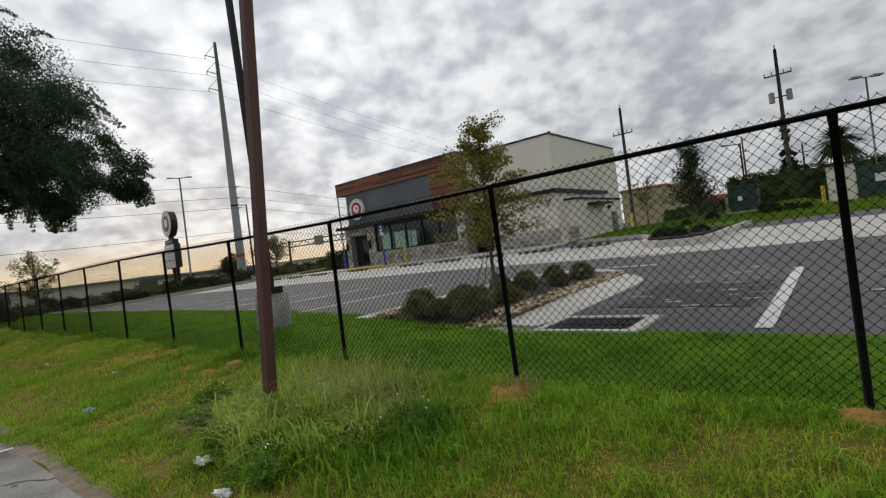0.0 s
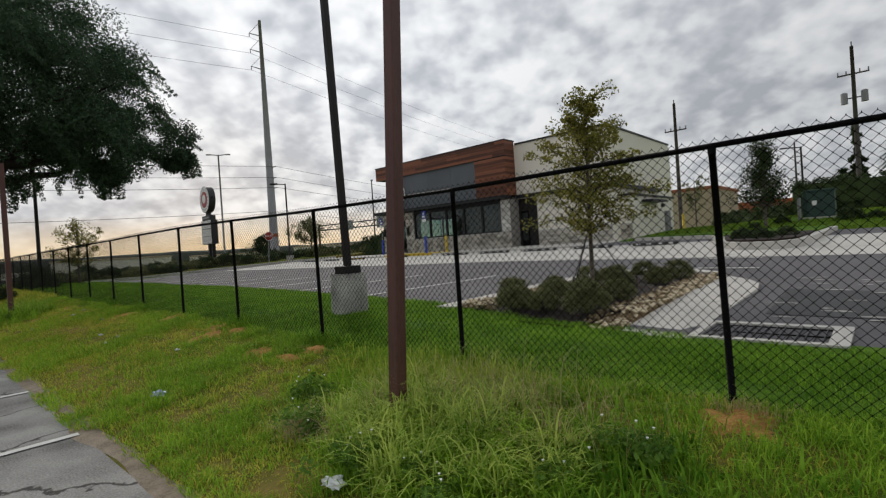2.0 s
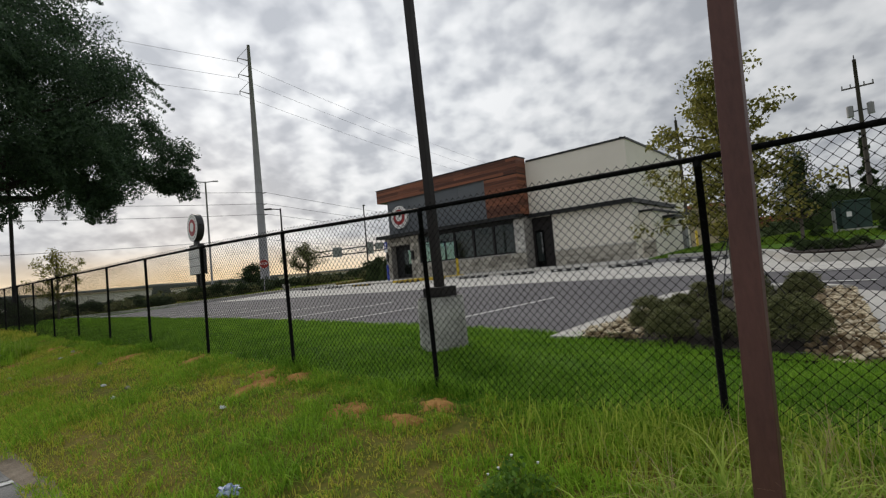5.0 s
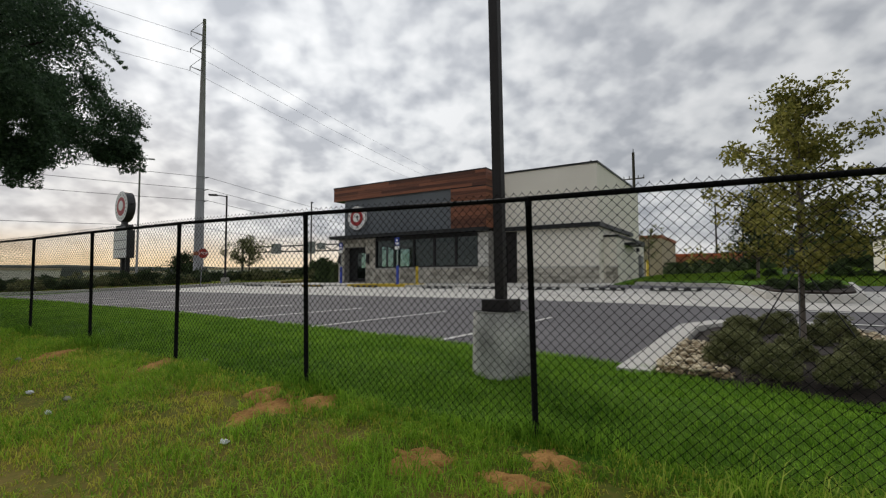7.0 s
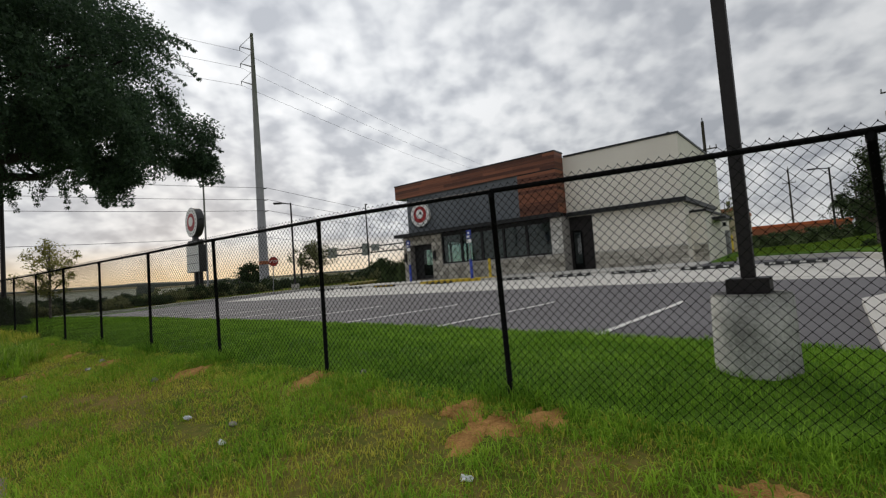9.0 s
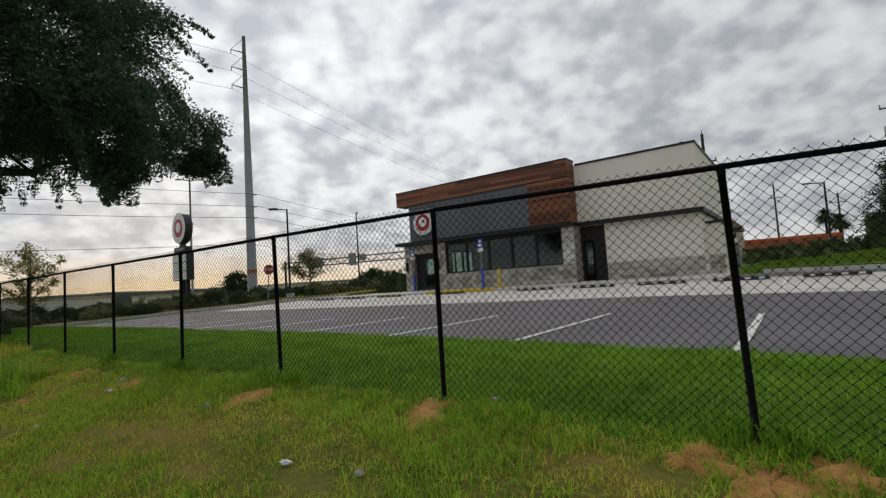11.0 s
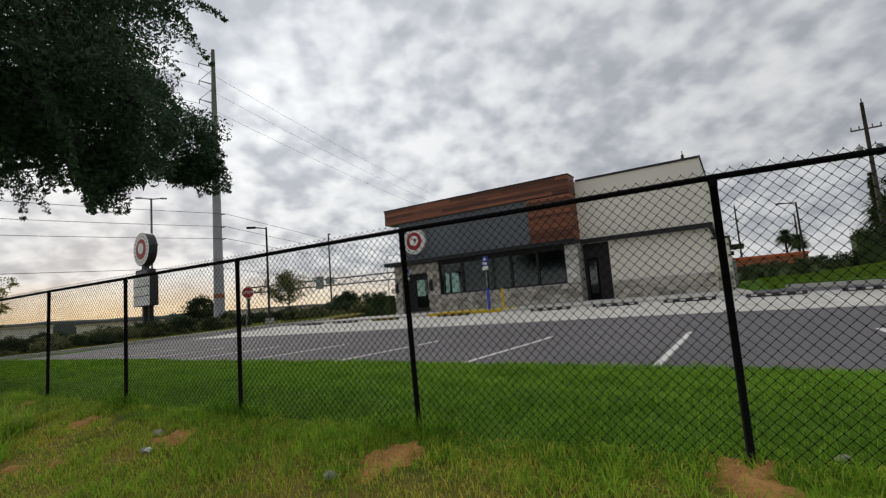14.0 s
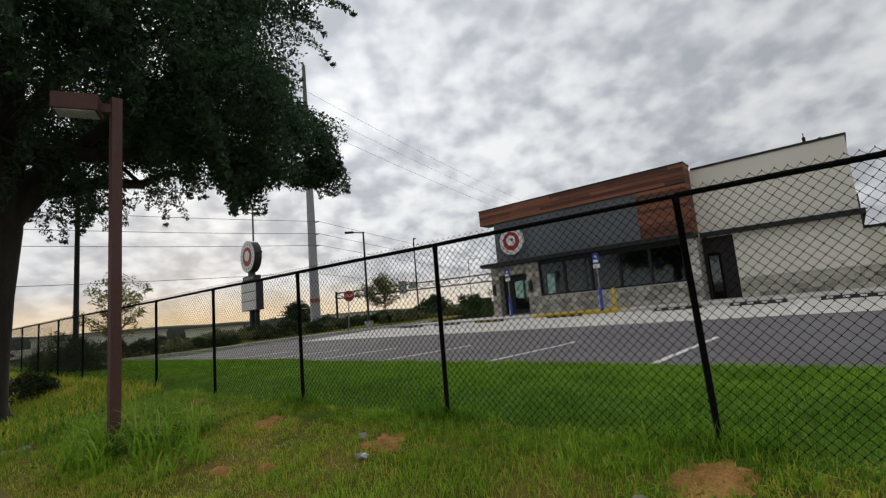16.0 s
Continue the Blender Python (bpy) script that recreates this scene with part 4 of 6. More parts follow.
    for i in range(170):
        y = 2.42 + 2.6 * rng.uniform(0, 1) ** 1.4
        x = -4.55 + rng.uniform(0, 0.72 - 0.10 * (y - 2.4))
        rock(x, y, float(lot_z(y, x)) + 0.085 + rng.uniform(0, 0.04), rng.uniform(0.025, 0.05))
    fill = bmesh.new()
    for i in range(860):
        if i < 460:
            y = rng.uniform(2.12, 8.4)
            x = -1.52 - 0.035 * (y - 2.1) - rng.uniform(0, 0.64)
        else:
            y = 2.42 + 2.6 * rng.uniform(0, 1) ** 1.4
            x = -4.55 + rng.uniform(0, 0.78 - 0.10 * (y - 2.4))
        s = rng.uniform(0.016, 0.034)
        z = float(lot_z(y, x)) + 0.075 - 0.07 * max(0, (2.7 - y) / 0.6)
        bmesh.ops.create_cube(fill, size=2 * s, matrix=Matrix.Translation((x, y, z)) @ Matrix.Rotation(rng.uniform(0, 6), 4, (rng.uniform(-1, 1), rng.uniform(-1, 1), 1)) @ Matrix.Diagonal((1, 0.8, 0.55, 1)))
    part("pebble_fill", fill, "river_rock", isl, "small tan pebbles between the rocks", kind="stuff")
    spots = SHRUBS
    kinds = [make_shrub((*SHRUBS[0], 0.03), 0.36, 0.44, 1, n=110, per=62, leaf=0.045), make_shrub((*SHRUBS[1], 0.03), 0.31, 0.36, 2, n=100, per=62, leaf=0.045)]
    for i, (x, y) in enumerate(spots[2:]):
        s = rng.uniform(0.85, 1.15)
        src = kinds[i % 2]
        cp = copy_thing(src, Matrix.Translation((x, y, 0.03)) @ Matrix.Rotation(rng.uniform(0, 6.28), 4, "Z"))
        cp.scale = (s, s, s * rng.uniform(0.85, 1.1))


build_oak()
build_young_tree()
build_island()


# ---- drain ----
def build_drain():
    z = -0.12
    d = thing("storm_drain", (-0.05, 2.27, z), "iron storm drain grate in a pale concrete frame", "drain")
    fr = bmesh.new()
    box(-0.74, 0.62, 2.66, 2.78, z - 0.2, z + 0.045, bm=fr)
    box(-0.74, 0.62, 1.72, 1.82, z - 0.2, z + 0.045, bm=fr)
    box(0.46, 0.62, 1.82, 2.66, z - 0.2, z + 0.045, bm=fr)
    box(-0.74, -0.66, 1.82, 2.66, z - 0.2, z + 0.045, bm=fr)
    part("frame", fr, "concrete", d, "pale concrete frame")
    # shallow black plate; the shade of the pit is put into its colour
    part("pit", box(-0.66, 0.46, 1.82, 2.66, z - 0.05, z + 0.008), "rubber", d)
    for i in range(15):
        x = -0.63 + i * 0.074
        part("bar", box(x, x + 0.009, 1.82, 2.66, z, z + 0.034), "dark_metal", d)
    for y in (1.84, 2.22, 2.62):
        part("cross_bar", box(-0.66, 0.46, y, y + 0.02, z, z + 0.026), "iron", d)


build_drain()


# ---- posts and lamps ----
def build_lot_lamp():
    x, y = -5.83, 1.12
    lp = thing("lamp_post", (x, y, 0.0), "tall dark square steel light pole on a concrete pier", "light pole")
    pier = tube([(x, y, -0.25), (x, y, 0.05), (x, y, 0.40), (x, y, 0.69), (x, y, 0.715)], [0.31, 0.31, 0.302, 0.298, 0.28], 32)
    for v in pier.verts:
        v.co += Vector(noise.noise_vector(v.co * 5)) * 0.006
    part("concrete_pier", pier, "concrete_dark", lp, "stained round concrete pier", smooth=True)
    part("base_cover", box(x - 0.155, x + 0.155, y - 0.155, y + 0.155, 0.71, 0.84, 0.012), "bronze_pole", lp)
    shaft = box(x - 0.052, x + 0.052, y - 0.052, y + 0.052, 0.84, 9.2, 0.012)
    for v in shaft.verts:
        v.co.y -= 0.024 * (v.co.z - 0.84)
        v.co.x -= 0.003 * (v.co.z - 0.84)
    part("shaft", shaft, "bronze_pole", lp)


def build_brown_pole():
    x, y = -2.07, -1.31
    z = float(land(x, y))
    p = thing("steel_post", (x, y, z), "reddish-brown painted square steel post in tall weeds", "post")
    shaft = box(x - 0.052, x + 0.052, y - 0.052, y + 0.052, z - 0.2, 5.2, 0.008)
    for v in shaft.verts:
        v.co.y += 0.058 * (v.co.z - z)
        v.co.x += 0.010 * (v.co.z - z)
    part("shaft", shaft, "brown_pole", p)
    part("base_plate", box(x - 0.13, x + 0.13, y - 0.13, y + 0.13, z - 0.05, z + 0.03, 0.004), "brown_pole", p)


def build_brown_lamp():
    x, y = -19.25, -1.67
    z = float(land(x, y))
    p = thing("parking_lamp", (x, y, z), "brown shoebox parking lamp on a square pole", "light pole")
    part("shaft", box(x - 0.065, x + 0.065, y - 0.065, y + 0.065, z - 0.2, 4.52, 0.008), "brown_pole", p)
    d = Vector((-0.45, -0.89, 0)).normalized()
    arm = box(-0.045, 0.045, 0.0, 0.20, 4.30, 4.42)
    head = box(-0.17, 0.17, 0.18, 0.72, 4.27, 4.50, 0.015)
    lens = box(-0.14, 0.14, 0.22, 0.68, 4.255, 4.27)
    turn = Matrix.Translation((x, y, 0)) @ Matrix.Rotation(math.atan2(-d.x, d.y), 4, "Z")
    for bm in (arm, head, lens):
        bmesh.ops.transform(bm, matrix=turn, verts=bm.verts)
    part("arm", arm, "brown_pole", p)
    h = part("head", head, "brown_pole", p, "flat box lamp head")
    part("lens", lens, "concrete_dark", h)


build_lot_lamp()
build_brown_pole()
build_brown_lamp()


def pole_lamp(x, y, z0, z1, r, arms, label, m="bronze_pole", pier=0.0):
    """A street lamp; arms: (dx, dy) of each lamp head."""
    p = thing("street_lamp", (x, y, z0), label, "street lamp")
    if pier:
        part("pier", tube([(x, y, z0 - 0.2), (x, y, z0 + pier)], 0.30, 20), "concrete_dark", p, "concrete pier")
    part("shaft", tube([(x, y, z0 + pier - 0.1), (x, y, z1)], [r, r * 0.7], 10), m, p, smooth=True)
    for dx, dy in arms:
        e = Vector((x + dx, y + dy, z1 + 0.02))
        part("arm", tube([(x, y, z1 - 0.08), e], r * 0.5, 6), m, p)
        d = Vector((dx, dy, 0)).normalized()
        hd = box(-0.17, 0.17, -0.05, 0.55, -0.06, 0.06, 0.02)
        bmesh.ops.transform(hd, matrix=Matrix.Translation(e) @ Matrix.Rotation(math.atan2(-d.x, d.y), 4, "Z"), verts=hd.verts)
        part("head", hd, m, p)
    return p


pole_lamp(-37.75, 18.98, 0.55, 7.45, 0.085, [(-0.55, -0.5)], "dark single-head parking lamp on a pier", pier=0.6)
pole_lamp(-62.2, 24.2, 0.8, 14.75, 0.13, [(0.5, 0.75), (-0.5, -0.75)], "tall grey twin-head road lamp", "steel_grey")
pole_lamp(-33.3, 1.2, 0.0, 8.2, 0.10, [], "dark round steel pole beside the fence")
pole_lamp(-58.4, 46.3, 1.0, 12.05, 0.12, [(0.4, -0.3)], "dark tall steel pole by the road")
pole_lamp(-72.0, 77.0, 0.8, 12.2, 0.12, [(1.6, 1.2)], "grey road lamp with one long arm", "steel_grey")
pole_lamp(-4.5, 54.0, 1.0, 8.3, 0.11, [(-1.1, -0.2)], "dark street lamp with one arm")
pole_lamp(4.6, 36.0, 1.0, 8.5, 0.07, [(-0.3, -0.2), (0.3, 0.2)], "slim lamp post behind the enclosure", "steel_grey")


def build_pylon():
    x, y = -57.15, 28.4
    p = thing("power_pole", (x, y, 0.9), "tall grey tapered steel power pole with side arms", "utility pole")
    part("shaft", tube([(x, y, 0.6), (x, y, 16), (x, y, 31.5)], [0.56, 0.40, 0.18], 20), "steel_grey", p, smooth=True)
    part("marker_band", tube([(x, y, 3.7), (x, y, 4.1)], [0.553, 0.55], 20), "brick_red", p, "faded orange marker band")
    tips = []
    for z in (30.4, 28.3, 26.1):
        tip = Vector((x - 1.9, y - 0.5, z))
        arm = part("arm", tube([(x, y, z - 0.9), tip], [0.09, 0.05], 6), "steel_grey", p)
        part("insulator", tube([tip, tip + Vector((0, 0, -0.5))], 0.05, 6), "dark_metal", arm)
        part("brace", tube([(x, y, z + 0.9), tip], 0.03, 5), "steel_grey", p)
        tips.append(tip + Vector((0, 0, -0.5)))
    for z in (12.6, 11.2, 9.9):
        tip = Vector((x + 0.75, y + 0.5, z + 0.1))
        part("insulator", tube([(x + 0.3, y + 0.2, z), tip], 0.05, 6), "dark_metal", p)
        tips.append(tip)
    tips.append(Vector((x, y - 0.5, 7.0)))
    for i, t in enumerate(tips):
        for end in (Vector((t.x - 10, -70, t.z + 0.5)), Vector((t.x - 22, 150, t.z - 0.5))):
            n = 18
            sag = 1.6
            pts = [t.lerp(end, k / n) - Vector((0, 0, sag * 4 * (k / n) * (1 - k / n))) for k in range(n + 1)]
            part("power_line", tube(pts, 0.018 if i < 3 else 0.022, 4), "sign_black", p, "thin dark power line")


build_pylon()


def utility_pole(x, y, z1, cans, arm_z):
    p = thing("utility_pole", (x, y, 1.0), "dark wooden utility pole with cross-arm", "utility pole", "wooden utility poles")
    part("shaft", tube([(x, y, 0.8), (x, y, z1)], [0.19, 0.12], 10), "wood_pole", p, smooth=True)
    part("cross_arm", box(x - 0.95, x + 0.95, y - 0.05, y + 0.05, arm_z, arm_z + 0.10), "wood_pole", p)
    for dx in (-0.9, -0.4, 0.4, 0.9):
        part("insulator", tube([(x + dx, y, arm_z + 0.1), (x + dx, y, arm_z + 0.35)], 0.05, 6), "steel_grey", p)
    for dx in cans:
        part("transformer_can", tube([(x + dx, y, arm_z - 2.15), (x + dx, y, arm_z - 1.35), (x + dx, y, arm_z - 1.28)], [0.22, 0.22, 0.12], 14), "steel_grey", p, "grey transformer can")
        part("bracket", box(min(x, x + dx), max(x, x + dx), y - 0.03, y + 0.03, arm_z - 1.8, arm_z - 1.72), "dark_metal", p)
    part("pole_pin", tube([(x, y, z1 - 0.1), (x, y, z1 + 0.35)], 0.04, 6), "dark_metal", p)
    return p


utility_pole(-0.2, 45.2, 14.2, (-0.6, 0.6), 12.05)
utility_pole(-13.07, 45.3, 13.0, (), 10.4)
utility_pole(-9.3, 96.8, 14.5, (), 12.0)
utility_pole(-1.0, 96.0, 11.5, (), 10.0)


def build_stop_sign():
    x, y, z = -36.8, 16.6, float(lot_z(16.6))
    s = thing("stop_sign", (x, y, z), "red octagonal stop sign on a leaning thin post", "road sign")
    part("post", tube([(x - 0.18, y - 0.05, z - 0.1), (x, y, 3.2)], 0.035, 8), "steel_grey", s)
    c, n = Vector((x, y, 2.86)), Vector((0.62, -0.78, 0))
    u = Vector((0.78, 0.62, 0))
    for r, d, m, nm in ((0.38, 0.02, "sign_white", "border"), (0.36, 0.034, "stop_red", "face")):
        bm = bmesh.new()
        ring = [c + (u * math.cos(math.pi / 8 + k * math.pi / 4) + Vector((0, 0, 1)) * math.sin(math.pi / 8 + k * math.pi / 4)) * r for k in range(8)]
        a = [bm.verts.new(p + n * d) for p in ring]
        b = [bm.verts.new(p - n * 0.01) for p in ring]
        bm.faces.new(a)
        bm.faces.new(b[::-1])
        for k in range(8):
            bm.faces.new((a[k], b[k], b[(k + 1) % 8], a[(k + 1) % 8]))
        bmesh.ops.recalc_face_normals(bm, faces=bm.faces[:])
        part(nm, bm, m, s)
    cu = bpy.data.curves.new("letters", "FONT")
    cu.body, cu.size, cu.align_x, cu.align_y, cu.extrude = "STOP", 0.25, "CENTER", "CENTER", 0.003
    tx = new("letters", cu)
    me = bpy.data.meshes.new_from_object(tx)
    bpy.data.objects.remove(tx)
    me.materials.append(MATS["sign_white"])
    tx = new("letters", me)
    tx.parent = s
    m = Matrix((u, Vector((0, 0, 1)), n)).transposed().to_4x4()
    tx.matrix_basis = Matrix.Translation(c + n * 0.042 - ROOT[s]) @ m


build_stop_sign()


def build_roadside_sign():
    x, y = -51.6, 18.04
    s = thing("roadside_sign", (x, y, 0.55), "roadside pole sign with a round logo over a blank letter board", "sign")
    n = Vector((-0.06, -1.0, 0)).normalized()
    u = Vector((-n.y, n.x, 0))

    def slab(cu, cz, w, h, d, fwd=0.0, bevel=0.02):
        bm = box(-w / 2, w / 2, -d / 2, d / 2, -h / 2, h / 2, bevel)
        m = Matrix((u, -n, Vector((0, 0, 1)))).transposed().to_4x4()
        bmesh.ops.transform(bm, matrix=Matrix.Translation(Vector((x, y, cz)) + u * cu + n * fwd) @ m, verts=bm.verts)
        return bm

    for k, w in ((-0.1, 0.36), (0.85, 0.22)):
        part("post", slab(k, 2.0, w, 3.0, 0.34), "dark_metal", s)
    part("footing", slab(0.1, 0.75, 1.5, 0.6, 0.9), "concrete", s, "pale footing block")
    bd = part("letter_board", slab(0.0, 4.15, 2.85, 2.50, 0.65), "sign_black", s)
    part("board_face", slab(0, 4.15, 2.74, 2.40, 0.02, 0.33, 0), "sign_white", bd, "blank white letter rows")
    for z in (3.72, 4.50):
        part("row_bar", slab(0, z, 2.74, 0.06, 0.02, 0.352, 0), "sign_black", bd)
    part("name_plate", slab(0.0, 5.66, 2.2, 0.46, 0.6), "sign_black", s)
    part("plate_bar", slab(0.0, 5.66, 1.7, 0.16, 0.02, 0.31, 0), "steel_grey", s)
    c = Vector((x, y, 7.58))
    dr = part("round_sign", disc(c, n, 1.37, 0.65, 48), "sign_black", s, "drum-shaped round sign")
    part("sign_face", disc(c + n * 0.33, n, 1.32, 0.03, 48), "sign_white", dr)
    part("red_disc", disc(c + n * 0.35, n, 0.84, 0.03, 40), "sign_red", dr)
    part("white_oval", disc(c + n * 0.37 + Vector((0, 0, 0.06)), n, 0.46, 0.03, 32), "sign_white", dr)
    part("neck", slab(0.0, 6.0, 0.5, 0.6, 0.4), "sign_black", s)
    part("side_lamp", slab(1.65, 7.75, 0.6, 0.14, 0.2), "sign_black", s)
    for k in range(20):
        a = 2 * math.pi * (k + 0.5) / 20
        o = box(-0.03, 0.03, -0.004, 0.004, -0.09, 0.09)
        m = Matrix((u, -n, Vector((0, 0, 1)))).transposed().to_4x4()
        bmesh.ops.transform(o, matrix=Matrix.Translation(c + n * 0.352 + (u * math.cos(a) + Vector((0, 0, math.sin(a)))) * 1.08) @ m @ Matrix.Rotation(-a + math.pi / 2, 4, "Y"), verts=o.verts)
        part("lettering_bar", o, "sign_black", dr)


build_roadside_sign()


# ---- west bed, kerb and road ----
for i, (x, y, r, h) in enumerate(((-33.6, 0.9, 1.3, 1.65), (-35.4, 1.6, 1.0, 1.3), (-31.2, 0.8, 1.1, 1.35), (-27.2, -1.2, 0.8, 0.8), (-26.2, -2.4, 0.7, 0.6))):
    make_shrub((x, y, float(land(x, y))), r, h, 60 + i, "hedge_leaf", 60, 70, 0.11, label="dark overgrown bush beside the fence", group="bushes by the fence")

kerb = [(-41.6, 4.9), (-41.2, 9.0), (-39.6, 13.5), (-37.6, 15.8), (-36.2, 18.6), (-33.6, 20.6), (-33.6, 20.8), (-36.5, 18.8), (-37.9, 16.0), (-39.9, 13.6), (-41.5, 9.0), (-41.9, 4.9)]
solo("west_kerb", prism(kerb, -0.1, lambda x, y: float(lot_z(y)) + 0.15), "concrete", (-40, 12, 0.2), "concrete kerb along the planting bed", "kerb", kind="structure")
bm = prism([(-41.9, 3.0), (-41.5, 9.0), (-39.9, 13.6), (-37.9, 16.0), (-36.5, 18.8), (-33.6, 20.8), (-33.6, 26.0), (-58, 34), (-58, 3.0)], -0.3, lambda x, y: float(lot_z(y)) + 0.12)
solo("west_bed", bm, "turf", (-46, 12, 0.2), "grassy planting bed beside the road", "planting bed", kind="structure")
bm = prism([(-92, -60), (-66, -60), (-66, 160), (-92, 160)], -0.4, lambda x, y: 0.30 + 0.004 * max(y, 0))
solo("road", bm, "asphalt", (-79, 40, 0.3), "wide grey road beyond the planting bed", "road", kind="structure")

wsh = make_shrub((-43.6, 10.0, 0.30), 0.75, 0.85, 31, "hedge_leaf", 46, 70, 0.13, label="dark green shrub in the roadside bed", group="roadside shrubs")
wrng = random.Random(77)
for i in range(58):
    y = wrng.uniform(3.5, 29)
    x = -43.3 - wrng.uniform(0, 10) + max(0, y - 15) * 0.45
    if abs(x + 51.6) < 1.4 and abs(y - 18) < 1.6:
        continue
    cp = copy_thing(wsh, Matrix.Translation((x, y, float(lot_z(y)) + 0.10)) @ Matrix.Rotation(wrng.uniform(0, 6.28), 4, "Z"))
    k = wrng.uniform(0.45, 1.15)
    cp.scale = (k * 1.25, k * 1.25, k)


low_sh = make_shrub((-44.6, 6.0, 0.30), 0.8, 0.7, 33, "shrub_leaf", 30, 34, 0.17, label="ragged grey-green shrub in the roadside bed", group="roadside shrubs")
for i in range(120):
    y = wrng.uniform(2.5, 30)
    x = -42.6 - 12 * wrng.random() ** 1.3 + max(0, y - 13) * 0.5
    if abs(x + 51.6) < 1.2 and abs(y - 18) < 1.4:
        continue
    cp = copy_thing(low_sh if i % 3 else wsh, Matrix.Translation((x, y, float(lot_z(y)) + 0.10)) @ Matrix.Rotation(wrng.uniform(0, 6.28), 4, "Z"))
    k = wrng.uniform(0.5, 1.25)
    cp.scale = (k * 1.3, k * 1.3, k * wrng.uniform(0.8, 1.5))


def small_tree(x, y, z0, z1, r, seed, m, label, low=0.4, n=26, per=55, leaf=0.14, trunk=0.07, shape="round"):
    base = Vector((x, y, z0))
    t = thing("small_tree", base, label, "tree")
    rng = random.Random(seed)
    h = z1 - z0
    part("trunk", tube([base - Vector((0, 0, 0.1)), base + Vector((0.04, 0, h * 0.45)), base + Vector((0, 0.05, h * 0.9))], [trunk, trunk * 0.75, trunk * 0.2], 8), "bark_young", t, smooth=True)
    cl = []
    for i in range(n):
        a = rng.uniform(0, 2 * math.pi)
        u = rng.uniform(low, 1.0)
        k = (u - low) / (1 - low)
        env = math.sin(math.pi * min(1, 0.12 + 0.88 * k)) ** 0.6 if shape == "round" else ((1.08 - k) * (1.0 if k > 0.1 else 0.7) if shape == "cone" else (1.0 - 0.9 * k if k < 0.5 else 0.34 - 0.3 * (k - 0.5)))
        rr = r * env * rng.uniform(0.35, 1.0)
        e = base + Vector((rr * math.cos(a), rr * math.sin(a), h * u))
        s = base + Vector((0, 0, h * max(low * 0.7, u - 0.22)))
        part("branch", tube([s, s.lerp(e, 0.5) + Vector((0, 0, 0.05 * h * rng.uniform(-0.5, 0.5))), e], [trunk * 0.3, trunk * 0.2, trunk * 0.08], 5), "bark_young", t)
        cl.append((*e, r * 0.24 * rng.uniform(0.6, 1.2)))
        cl.append((*s.lerp(e, 0.6), r * 0.2))
    crown("crown", t, cl, per, leaf, m, seed, slim=0.5)


small_tree(-38.4, 3.96, 0.2, 4.35, 1.6, 5, "young_leaf", "slim young tree with open green crown", 0.36, 34, 40, 0.14)
small_tree(-39.9, 22.6, 0.75, 4.5, 2.1, 6, "shrub_leaf", "small flat-topped young tree by the exit", 0.50, 38, 60, 0.14)
small_tree(-3.45, 25.3, 1.0, 5.35, 1.75, 7, "hedge_leaf", "dark green tree with a narrow top on the grass", 0.30, 100, 36, 0.12, 0.08, "skirt")
small_tree(-12.3, 47.3, 0.9, 6.6, 1.5, 12, "shrub_leaf", "thin pale tree before the tan building", 0.4, 16, 24, 0.2)
small_tree(-0.25, 46.0, 1.7, 8.7, 0.85, 13, "hedge_leaf", "vine-wrapped dark tree below the utility pole", 0.1, 50, 70, 0.25, 0.1, "cone")
small_tree(-64.0, 30.3, 0.9, 4.1, 2.6, 14, "hedge_leaf", "round dark tree beside the road", 0.12, 46, 60, 0.25, 0.1)
small_tree(-53.2, 43.5, 0.9, 3.5, 2.6, 15, "hedge_leaf", "broad dark tree behind the restaurant", 0.10, 50, 60, 0.3, 0.12)


def hedge(x0, x1, y0, y1, z0, z1, seed, label):
    t = thing("hedge", ((x0 + x1) / 2, (y0 + y1) / 2, z0), label, "hedge")
    rng = random.Random(seed)
    core = box(x0 + 0.15, x1 - 0.15, y0 + 0.15, y1 - 0.15, z0 - 0.1, z1 - 0.15)
    part("twig_core", core, "hedge_leaf", t)
    cl = []
    n = int((x1 - x0) * (z1 - z0) * 7)
    for i in range(n):
        cl.append((rng.uniform(x0, x1), rng.choice([y0 + 0.1, y0 + 0.1, rng.uniform(y0, y1)]), rng.uniform(z0, z1 + 0.05), 0.32))
    for i in range(int((x1 - x0) * 4)):
        cl.append((rng.uniform(x0, x1), rng.uniform(y0, y1), z1 + rng.uniform(-0.1, 0.12), 0.28))
    crown("foliage", t, cl, 42, 0.15, "hedge_leaf", seed, slim=0.5)
    return t


low_hedge = hedge(-14.9, 0.4, 42.4, 43.6, 1.25, 2.25, 41, "clipped low dark green hedge")
low_hedge.rotation_euler = (0, 0, radians(-60.6))
hedge(-3.6, 8.0, 36, 38, 1.3, 3.7, 42, "tall dark green hedge behind the grass")
hedge(-33.3, -30.9, 23.6, 24.6, 0.75, 2.2, 43, "clipped dark hedge beside the entrance")


